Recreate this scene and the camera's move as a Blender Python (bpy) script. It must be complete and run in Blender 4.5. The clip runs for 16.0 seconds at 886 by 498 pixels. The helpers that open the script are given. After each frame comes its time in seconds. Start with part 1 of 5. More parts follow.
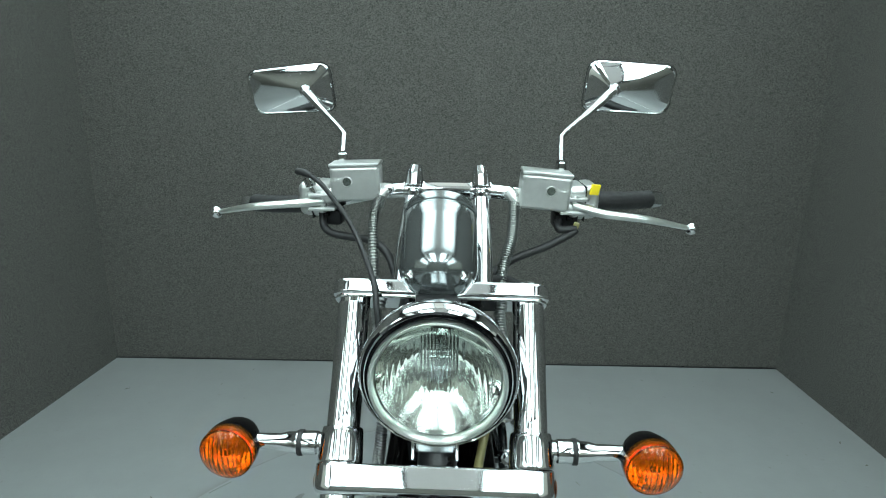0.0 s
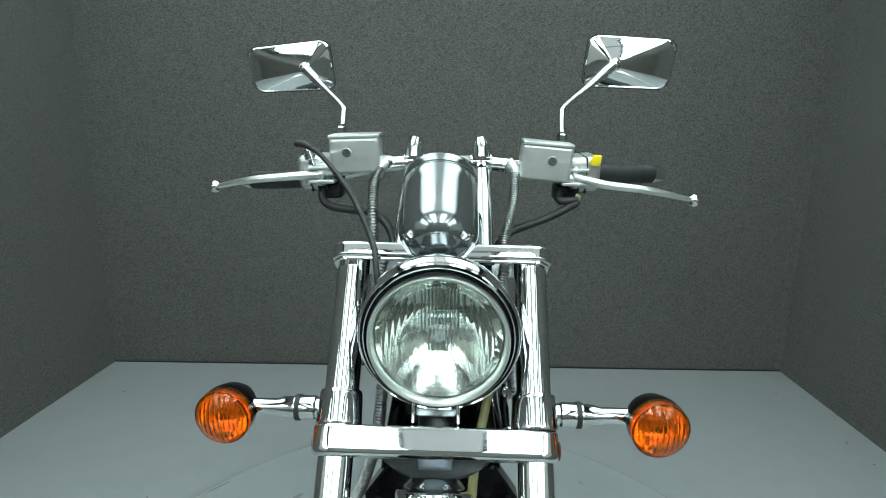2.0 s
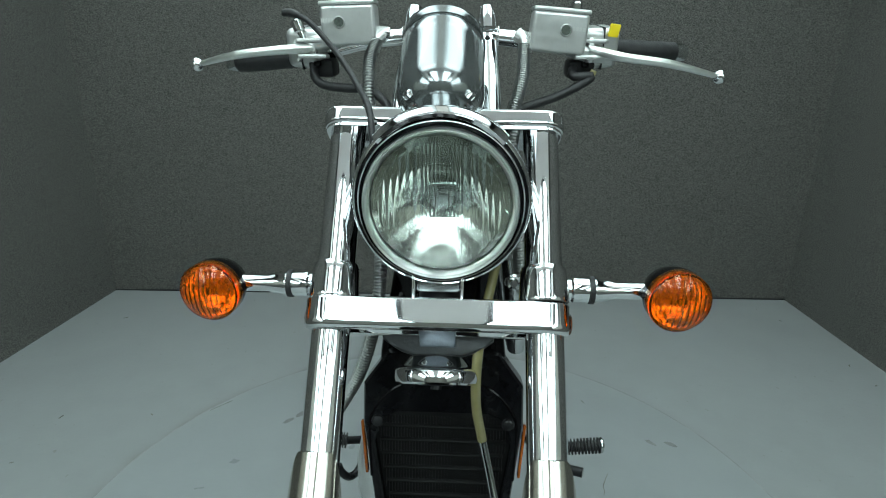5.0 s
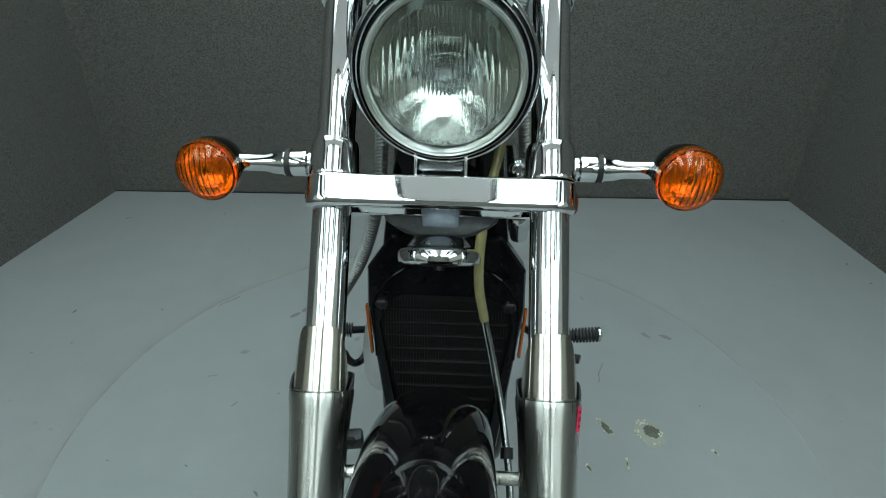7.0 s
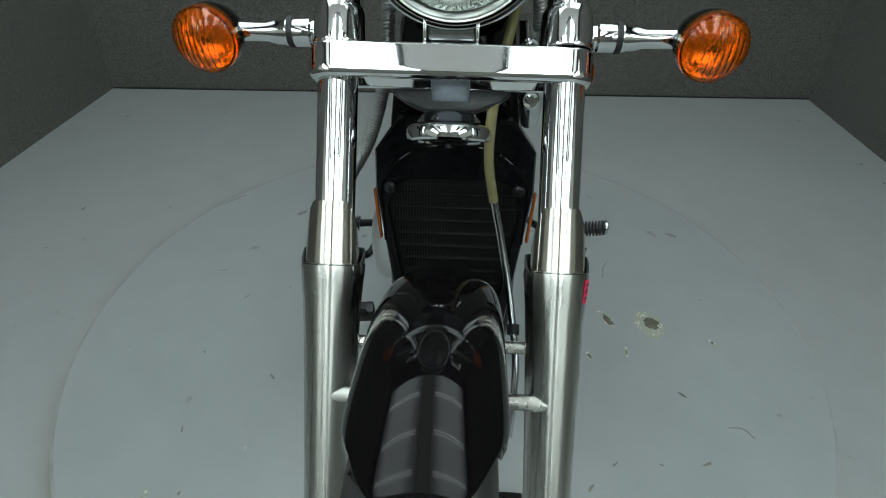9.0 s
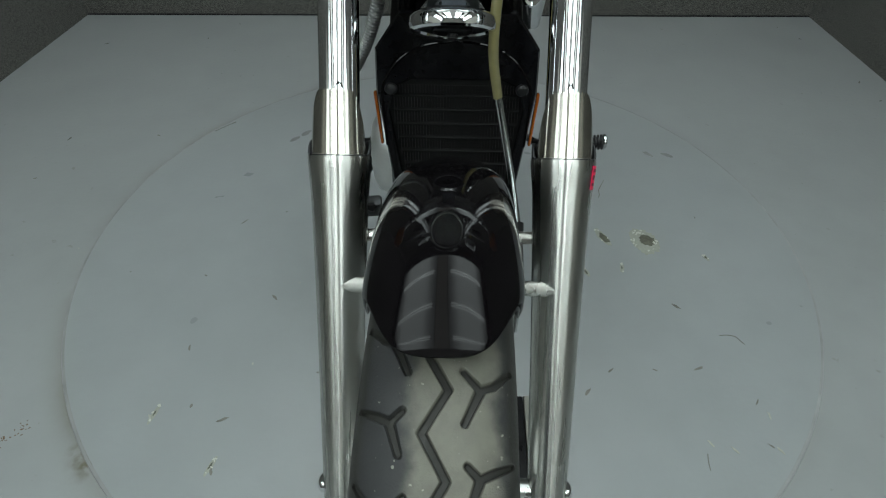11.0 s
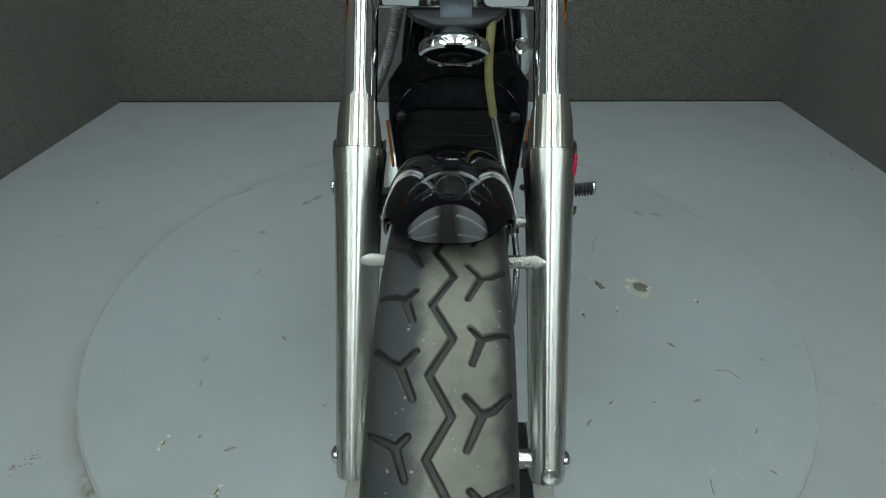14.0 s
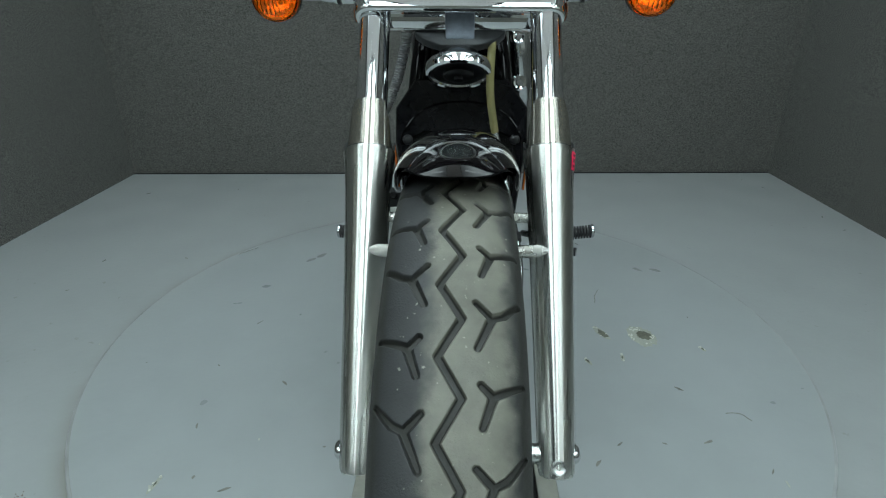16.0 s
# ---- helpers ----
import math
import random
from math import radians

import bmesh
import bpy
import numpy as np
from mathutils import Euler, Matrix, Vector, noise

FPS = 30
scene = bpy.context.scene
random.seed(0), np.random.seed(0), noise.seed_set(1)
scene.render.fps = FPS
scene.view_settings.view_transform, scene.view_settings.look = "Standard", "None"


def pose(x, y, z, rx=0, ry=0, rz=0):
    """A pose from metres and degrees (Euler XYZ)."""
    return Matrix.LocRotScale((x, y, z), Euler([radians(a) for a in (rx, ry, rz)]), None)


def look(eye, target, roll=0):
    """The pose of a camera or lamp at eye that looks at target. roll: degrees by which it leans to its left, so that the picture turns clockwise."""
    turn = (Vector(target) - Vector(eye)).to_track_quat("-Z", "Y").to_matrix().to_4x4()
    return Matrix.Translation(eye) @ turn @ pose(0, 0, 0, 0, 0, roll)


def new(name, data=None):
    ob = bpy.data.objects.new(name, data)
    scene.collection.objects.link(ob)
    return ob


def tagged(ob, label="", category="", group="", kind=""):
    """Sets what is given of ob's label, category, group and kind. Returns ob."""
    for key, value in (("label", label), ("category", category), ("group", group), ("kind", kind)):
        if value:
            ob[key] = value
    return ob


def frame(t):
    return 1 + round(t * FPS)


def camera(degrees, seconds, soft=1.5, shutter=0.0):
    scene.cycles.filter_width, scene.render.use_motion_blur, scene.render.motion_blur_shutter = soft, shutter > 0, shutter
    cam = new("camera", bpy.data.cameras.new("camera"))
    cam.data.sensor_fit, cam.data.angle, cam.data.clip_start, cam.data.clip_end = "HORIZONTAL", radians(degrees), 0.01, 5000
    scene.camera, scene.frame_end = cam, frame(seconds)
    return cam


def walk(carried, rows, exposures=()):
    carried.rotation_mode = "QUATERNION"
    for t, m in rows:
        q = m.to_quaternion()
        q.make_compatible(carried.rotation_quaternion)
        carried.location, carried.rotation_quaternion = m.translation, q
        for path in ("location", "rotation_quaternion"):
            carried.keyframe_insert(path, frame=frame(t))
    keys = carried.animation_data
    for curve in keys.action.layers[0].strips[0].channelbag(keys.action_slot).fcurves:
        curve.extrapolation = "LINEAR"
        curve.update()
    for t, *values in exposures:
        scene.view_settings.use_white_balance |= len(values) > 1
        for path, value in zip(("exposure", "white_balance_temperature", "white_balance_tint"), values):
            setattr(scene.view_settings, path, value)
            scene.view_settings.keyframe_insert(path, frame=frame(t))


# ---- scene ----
cam = camera(77.6, 16.0, 1.15)
PATH = [
    (0, (0.0189, 0.1071, 1.3293), (0.0216, 2.0425, 0.8252), 1.05),
    (0.5, (0.0206, 0.1037, 1.3144), (0.0235, 2.0419, 0.8214), 1.06),
    (1, (0.0232, 0.1022, 1.2924), (0.0244, 2.0439, 0.8127), 0.97),
    (1.5, (0.0208, 0.1008, 1.2755), (0.0203, 2.0473, 0.8158), 0.88),
    (2, (0.0199, 0.0996, 1.2598), (0.0206, 2.0481, 0.8090), 0.87),
    (2.5, (0.0169, 0.1013, 1.2441), (0.0219, 2.0504, 0.7961), 0.97),
    (3, (0.0199, 0.1100, 1.2224), (0.0212, 2.0601, 0.7784), 0.86),
    (3.2, (0.0200, 0.1120, 1.2130), (0.0190, 2.0629, 0.7727), 0.85),
    (5.5, (0.0210, 0.1326, 1.1441), (0.0174, 1.9972, 0.4206), 0.80),
    (6, (0.0199, 0.1330, 1.1344), (0.0193, 1.9660, 0.3344), 0.89),
    (6.5, (0.0188, 0.1343, 1.1277), (0.0153, 1.9327, 0.2527), 0.88),
    (7, (0.0197, 0.1316, 1.1211), (0.0143, 1.8919, 0.1717), 0.77),
    (7.5, (0.0238, 0.1264, 1.1136), (0.0102, 1.8458, 0.0921), 0.80),
    (8, (0.0239, 0.1253, 1.1061), (0.0071, 1.8026, 0.0169), 0.72),
    (8.5, (0.0210, 0.1221, 1.0996), (0.0011, 1.7489, -0.0636), 0.75),
    (9, (0.0151, 0.1169, 1.0901), (-0.0029, 1.6951, -0.1383), 0.67),
    (11.5, (-0.0090, 0.0634, 1.0415), (0.0103, 1.4875, -0.3626), 0.40),
    (12, (-0.0154, 0.0417, 1.0330), (0.0024, 1.4643, -0.3726), 0.31),
    (12.5, (-0.0108, 0.0170, 1.0355), (0.0046, 1.4406, -0.3691), 0.21),
    (13, (-0.0067, -0.0075, 1.0218), (0.0051, 1.4278, -0.3709), 0.08),
    (13.5, (-0.0075, -0.0391, 1.0120), (0.0055, 1.4980, -0.2676), -0.05),
    (14, (-0.0064, -0.0676, 1.0023), (0.0037, 1.5854, -0.1236), 0.02),
    (14.5, (-0.0102, -0.0952, 0.9915), (0.0009, 1.6563, 0.0260), -0.01),
    (15, (-0.0121, -0.1161, 0.9640), (-0.0006, 1.6824, 0.0891), -0.08),
    (15.5, (-0.0150, -0.1410, 0.9385), (-0.0050, 1.6699, 0.0895), -0.06),
    (16, (-0.0140, -0.1469, 0.9079), (-0.0034, 1.6665, 0.0644), -0.03),
]
walk(cam, [(t, look(eye, target, roll)) for t, eye, target, roll in PATH], [(0, 0.53, 6120, 3), (3, 0.51, 6120, 3), (5.5, 0.29, 6120, 3), (7, 0.17, 6180, 4), (9, 0.02, 6380, 8), (12.5, -0.03, 6460, 12), (14, 0.05, 6330, 9), (15, 0.21, 6160, 7), (16, 0.26, 6080, 7)])

# ---- light ----
world = bpy.data.worlds.new("world")
scene.world = world
world.use_nodes = True
world.node_tree.nodes["Background"].inputs[0].default_value = (0.6, 0.65, 0.65, 1)
world.node_tree.nodes["Background"].inputs[1].default_value = 0.02
LAMP = 6.8

# ---- materials ----


def material(name, colour, rough=0.5, metal=0.0, vary=0.0, scale=40.0, bump=0.0, bump_scale=None, coat=0.0, stretch=(1, 1, 1), rough_vary=0.0, second=None, wide=0.12, detail=4, spec=0.5, span=0.4):
    """A Principled surface with colour variation at two scales and fine relief. second: a colour mixed in by large blotches."""
    m = bpy.data.materials.new(name)
    m.use_nodes = True
    nt = m.node_tree
    p = nt.nodes["Principled BSDF"]
    p.inputs["Base Color"].default_value = (*colour, 1)
    p.inputs["Roughness"].default_value = rough
    p.inputs["Metallic"].default_value = metal
    p.inputs["Specular IOR Level"].default_value = spec
    p.inputs["Coat Weight"].default_value = coat
    p.inputs["Coat Roughness"].default_value = 0.03
    co = nt.nodes.new("ShaderNodeTexCoord")
    mp = nt.nodes.new("ShaderNodeMapping")
    mp.inputs["Scale"].default_value = stretch
    nt.links.new(co.outputs["Object"], mp.inputs["Vector"])

    def noise_of(sc, detail=4):
        n = nt.nodes.new("ShaderNodeTexNoise")
        n.inputs["Scale"].default_value = sc
        n.inputs["Detail"].default_value = detail
        nt.links.new(mp.outputs["Vector"], n.inputs["Vector"])
        return n

    if vary > 0:
        fine, broad = noise_of(scale, detail), noise_of(scale * wide, 3)
        add = nt.nodes.new("ShaderNodeMath")
        add.operation = "ADD"
        nt.links.new(fine.outputs["Fac"], add.inputs[0])
        nt.links.new(broad.outputs["Fac"], add.inputs[1])
        ramp = nt.nodes.new("ShaderNodeMapRange")
        ramp.inputs["From Min"].default_value, ramp.inputs["From Max"].default_value = 1 - span, 1 + span
        nt.links.new(add.outputs[0], ramp.inputs["Value"])
        mix = nt.nodes.new("ShaderNodeMix")
        mix.data_type = "RGBA"
        mix.inputs["A"].default_value = (*[c * (1 - vary) for c in colour], 1)
        mix.inputs["B"].default_value = (*(second or [min(1, c * (1 + vary)) for c in colour]), 1)
        nt.links.new(ramp.outputs["Result"], mix.inputs["Factor"])
        nt.links.new(mix.outputs["Result"], p.inputs["Base Color"])
    if rough_vary > 0:
        rn = noise_of(scale * 0.5)
        rr = nt.nodes.new("ShaderNodeMapRange")
        rr.inputs["From Min"].default_value, rr.inputs["From Max"].default_value = 0.3, 0.7
        rr.inputs["To Min"].default_value, rr.inputs["To Max"].default_value = max(0, rough - rough_vary), min(1, rough + rough_vary)
        nt.links.new(rn.outputs["Fac"], rr.inputs["Value"])
        nt.links.new(rr.outputs["Result"], p.inputs["Roughness"])
    if bump > 0:
        bn = noise_of(bump_scale or scale * 2, 3)
        b = nt.nodes.new("ShaderNodeBump")
        b.inputs["Strength"].default_value = 1.0
        b.inputs["Distance"].default_value = bump
        nt.links.new(bn.outputs["Fac"], b.inputs["Height"])
        nt.links.new(b.outputs["Normal"], p.inputs["Normal"])
    return m


def clear(name, colour, rough=0.0, ior=1.5):
    m = bpy.data.materials.new(name)
    m.use_nodes = True
    p = m.node_tree.nodes["Principled BSDF"]
    p.inputs["Base Color"].default_value = (*colour, 1)
    p.inputs["Roughness"].default_value = rough
    p.inputs["IOR"].default_value = ior
    p.inputs["Transmission Weight"].default_value = 1.0
    return m


def glowing(name, colour, strength, fade=None):
    m = bpy.data.materials.new(name)
    m.use_nodes = True
    p = m.node_tree.nodes["Principled BSDF"]
    p.inputs["Base Color"].default_value = (0.8, 0.8, 0.8, 1)
    p.inputs["Emission Color"].default_value = (*colour, 1)
    p.inputs["Emission Strength"].default_value = strength
    if fade:
        # tubes behind the sheet: dimmer towards its long edges, from half the width in by the second number
        nt = m.node_tree
        co = nt.nodes.new("ShaderNodeTexCoord")
        sep = nt.nodes.new("ShaderNodeSeparateXYZ")
        nt.links.new(co.outputs["Object"], sep.inputs[0])
        away = nt.nodes.new("ShaderNodeMath")
        away.operation = "ABSOLUTE"
        nt.links.new(sep.outputs["X"], away.inputs[0])
        ramp = nt.nodes.new("ShaderNodeMapRange")
        ramp.interpolation_type = "SMOOTHSTEP"
        ramp.inputs["From Min"].default_value, ramp.inputs["From Max"].default_value = fade[0], fade[0] - fade[1]
        ramp.inputs["To Min"].default_value, ramp.inputs["To Max"].default_value = strength * 0.22, strength
        nt.links.new(away.outputs[0], ramp.inputs["Value"])
        nt.links.new(ramp.outputs["Result"], p.inputs["Emission Strength"])
    return m


CHROME = material("chrome", (0.73, 0.74, 0.75), 0.04, 1.0, 0.02, 60, rough_vary=0.02)
DULL_CHROME = material("dull_chrome", (0.6, 0.62, 0.63), 0.14, 1.0, 0.08, 90, rough_vary=0.06)
STEEL = material("zinc_steel", (0.55, 0.56, 0.55), 0.3, 1.0, 0.12, 120, 0.0002, rough_vary=0.08)
BRUSHED = material("brushed_aluminium", (0.56, 0.56, 0.53), 0.27, 1.0, 0.08, 30, 0.00003, 90, stretch=(3, 3, 0.15), rough_vary=0.03)
POLISHED = material("polished_aluminium", (0.62, 0.60, 0.54), 0.18, 1.0, 0.06, 40, 0.00002, 90, stretch=(3, 3, 0.15), rough_vary=0.03)


def turned(m, amount):
    """Metal turned on a lathe: its shine is drawn out along the axis."""
    nt = m.node_tree
    p = nt.nodes["Principled BSDF"]
    tangent = nt.nodes.new("ShaderNodeTangent")
    tangent.direction_type, tangent.axis = "RADIAL", "Z"
    p.inputs["Anisotropic"].default_value = amount
    p.inputs["Anisotropic Rotation"].default_value = 0.25
    nt.links.new(tangent.outputs["Tangent"], p.inputs["Tangent"])


turned(BRUSHED, 0.97)
turned(POLISHED, 0.97)
CAST = material("silver_cast_metal", (0.56, 0.57, 0.56), 0.38, 0.8, 0.06, 150, 0.00015, 900, rough_vary=0.05)
SMOKED = material("silver_housing", (0.27, 0.29, 0.295), 0.14, 0.88, 0.04, 40, rough_vary=0.02)
GLOSS_BLACK = material("gloss_black_paint", (0.003, 0.0026, 0.003), 0.04, 0.0, 0.2, 40, spec=0.18)
SATIN_BLACK = material("satin_black_paint", (0.010, 0.010, 0.011), 0.35, 0.0, 0.3, 60, 0.0002, rough_vary=0.1, spec=0.3)
RADIATOR_BLACK = material("radiator_black", (0.005, 0.005, 0.006), 0.16, 0.0, 0.3, 60, rough_vary=0.06, spec=0.2)
RUBBER_BLACK = material("black_rubber", (0.010, 0.010, 0.011), 0.55, 0.0, 0.25, 200, 0.0003, rough_vary=0.1)
TYRE = material("dusty_tyre_rubber", (0.092, 0.090, 0.073), 0.62, 0.0, 0.28, 60, 0.0003, 700, second=(0.150, 0.147, 0.120), rough_vary=0.08)


def crown_to_shoulder(m, shoulder, centre, half, radius):
    """Darkens rubber away from the crown, by the place across the tyre."""
    nt = m.node_tree
    p = nt.nodes["Principled BSDF"]
    base = p.inputs["Base Color"].links[0].from_socket
    co = nt.nodes.new("ShaderNodeTexCoord")
    sep = nt.nodes.new("ShaderNodeSeparateXYZ")
    nt.links.new(co.outputs["Object"], sep.inputs[0])
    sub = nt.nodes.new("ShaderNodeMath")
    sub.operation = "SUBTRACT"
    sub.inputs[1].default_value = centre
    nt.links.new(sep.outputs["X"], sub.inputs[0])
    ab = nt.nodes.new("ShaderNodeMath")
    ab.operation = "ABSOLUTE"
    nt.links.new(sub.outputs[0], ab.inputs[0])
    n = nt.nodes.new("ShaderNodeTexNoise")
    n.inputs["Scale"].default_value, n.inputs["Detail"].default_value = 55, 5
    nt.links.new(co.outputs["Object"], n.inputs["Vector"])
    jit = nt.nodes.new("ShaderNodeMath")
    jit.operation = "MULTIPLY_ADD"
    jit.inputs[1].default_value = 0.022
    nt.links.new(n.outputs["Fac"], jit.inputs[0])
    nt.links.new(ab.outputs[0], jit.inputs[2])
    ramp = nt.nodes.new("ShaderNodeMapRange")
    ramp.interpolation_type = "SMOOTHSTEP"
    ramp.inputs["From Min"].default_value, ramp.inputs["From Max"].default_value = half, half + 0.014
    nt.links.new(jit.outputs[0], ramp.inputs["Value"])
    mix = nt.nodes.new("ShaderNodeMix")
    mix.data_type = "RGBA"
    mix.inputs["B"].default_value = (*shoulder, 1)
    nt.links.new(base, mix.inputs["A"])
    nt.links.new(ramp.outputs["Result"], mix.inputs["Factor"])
    n2 = nt.nodes.new("ShaderNodeTexNoise")
    n2.inputs["Scale"].default_value, n2.inputs["Detail"].default_value = 230, 2
    nt.links.new(co.outputs["Object"], n2.inputs["Vector"])
    fleck = nt.nodes.new("ShaderNodeMapRange")
    fleck.inputs["From Min"].default_value, fleck.inputs["From Max"].default_value = 0.70, 0.76
    fleck.inputs["To Max"].default_value = 0.8
    nt.links.new(n2.outputs["Fac"], fleck.inputs["Value"])
    dust = nt.nodes.new("ShaderNodeMix")
    dust.data_type = "RGBA"
    dust.inputs["B"].default_value = (0.24, 0.24, 0.20, 1)
    nt.links.new(mix.outputs["Result"], dust.inputs["A"])
    nt.links.new(fleck.outputs["Result"], dust.inputs["Factor"])
    # darker below the level of the crown, down in the grooves
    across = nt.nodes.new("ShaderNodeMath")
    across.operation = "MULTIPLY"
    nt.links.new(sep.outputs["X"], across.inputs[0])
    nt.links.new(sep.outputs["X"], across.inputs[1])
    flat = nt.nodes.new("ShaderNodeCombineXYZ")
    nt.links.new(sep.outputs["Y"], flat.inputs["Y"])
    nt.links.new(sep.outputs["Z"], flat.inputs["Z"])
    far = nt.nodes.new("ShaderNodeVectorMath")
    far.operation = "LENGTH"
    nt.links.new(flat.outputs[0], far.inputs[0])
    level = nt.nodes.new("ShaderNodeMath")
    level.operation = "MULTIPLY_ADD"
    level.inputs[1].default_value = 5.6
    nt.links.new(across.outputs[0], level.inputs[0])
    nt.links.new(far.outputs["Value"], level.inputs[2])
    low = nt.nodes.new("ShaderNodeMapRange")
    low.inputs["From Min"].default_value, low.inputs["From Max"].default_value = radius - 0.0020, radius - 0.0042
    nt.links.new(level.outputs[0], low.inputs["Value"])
    in_groove = nt.nodes.new("ShaderNodeMix")
    in_groove.data_type = "RGBA"
    in_groove.inputs["B"].default_value = (0.020, 0.020, 0.017, 1)
    nt.links.new(dust.outputs["Result"], in_groove.inputs["A"])
    nt.links.new(low.outputs["Result"], in_groove.inputs["Factor"])
    nt.links.new(in_groove.outputs["Result"], p.inputs["Base Color"])


crown_to_shoulder(TYRE, (0.019, 0.020, 0.021), 0.0130, 0.0310, 0.342)
GLASS = clear("clear_glass", (0.95, 0.98, 0.96))
AMBER = clear("amber_plastic", (1.0, 0.345, 0.012), 0.01, 1.40)
AMBER.node_tree.nodes["Principled BSDF"].inputs["Transmission Weight"].default_value = 0.96
BRACKET = material("brushed_bracket", (0.15, 0.17, 0.20), 0.40, 0.6, 0.25, 160, 0.0002)
RAW_CAST = material("raw_dark_casting", (0.034, 0.036, 0.038), 0.42, 0.5, 0.3, 130, 0.0004, rough_vary=0.1)
REFLECTOR = material("polished_reflector", (0.74, 0.76, 0.73), 0.04, 1.0)
SIGNAL_BOWL = material("bright_signal_bowl", (0.92, 0.92, 0.90), 0.14, 0.85)
HOSE_CLEAR = material("yellowed_plastic_hose", (0.235, 0.21, 0.09), 0.25, 0.0, 0.15, 60, coat=0.4)
BRAID = material("braided_steel_hose", (0.36, 0.37, 0.36), 0.33, 1.0, 0.2, 300)
YELLOW = material("yellow_tag", (0.85, 0.66, 0.01), 0.5, 0.0, 0.06, 80)
PINK = material("red_sticker", (0.75, 0.02, 0.09), 0.5, 0.0, 0.1, 80)
DARK_INK = material("dark_ink", (0.12, 0.01, 0.02), 0.6)
PALE_INK = material("pale_ink", (0.6, 0.62, 0.6), 0.5)
ORANGE = material("orange_reflector", (0.32, 0.075, 0.008), 0.25, 0.0, 0.1, 60, coat=0.5)
MIRROR = material("mirror_glass", (0.85, 0.87, 0.86), 0.01, 1.0)
FIN = material("radiator_fins", (0.006, 0.006, 0.006), 0.6, 0.0, 0.4, 100, 0.0003, spec=0.3)
FIN_EDGE = material("worn_fin_edge", (0.008, 0.008, 0.008), 0.6, 0.0, 0.3, 100, spec=0.2)
WALL = material("grey_carpet", (0.096, 0.0935, 0.086), 0.95, 0.0, 0.74, 230, 0.005, 220, stretch=(0.72, 0.72, 1.4), wide=2.1, detail=3, span=0.22)
WALL.node_tree.nodes["Principled BSDF"].inputs["Sheen Weight"].default_value = 0.07
WALL.node_tree.nodes["Principled BSDF"].inputs["Sheen Roughness"].default_value = 0.45
RING = material("pale_satin_metal", (0.78, 0.80, 0.77), 0.28, 1.0, 0.05, 60)
FLOOR = material("grey_floor_paint", (0.272, 0.285, 0.286), 0.36, 0.0, 0.07, 9, 0.0004, 60, rough_vary=0.08)
DISC_PAINT = material("turntable_paint", (0.279, 0.296, 0.300), 0.34, 0.0, 0.06, 8, 0.0003, 70, rough_vary=0.08)


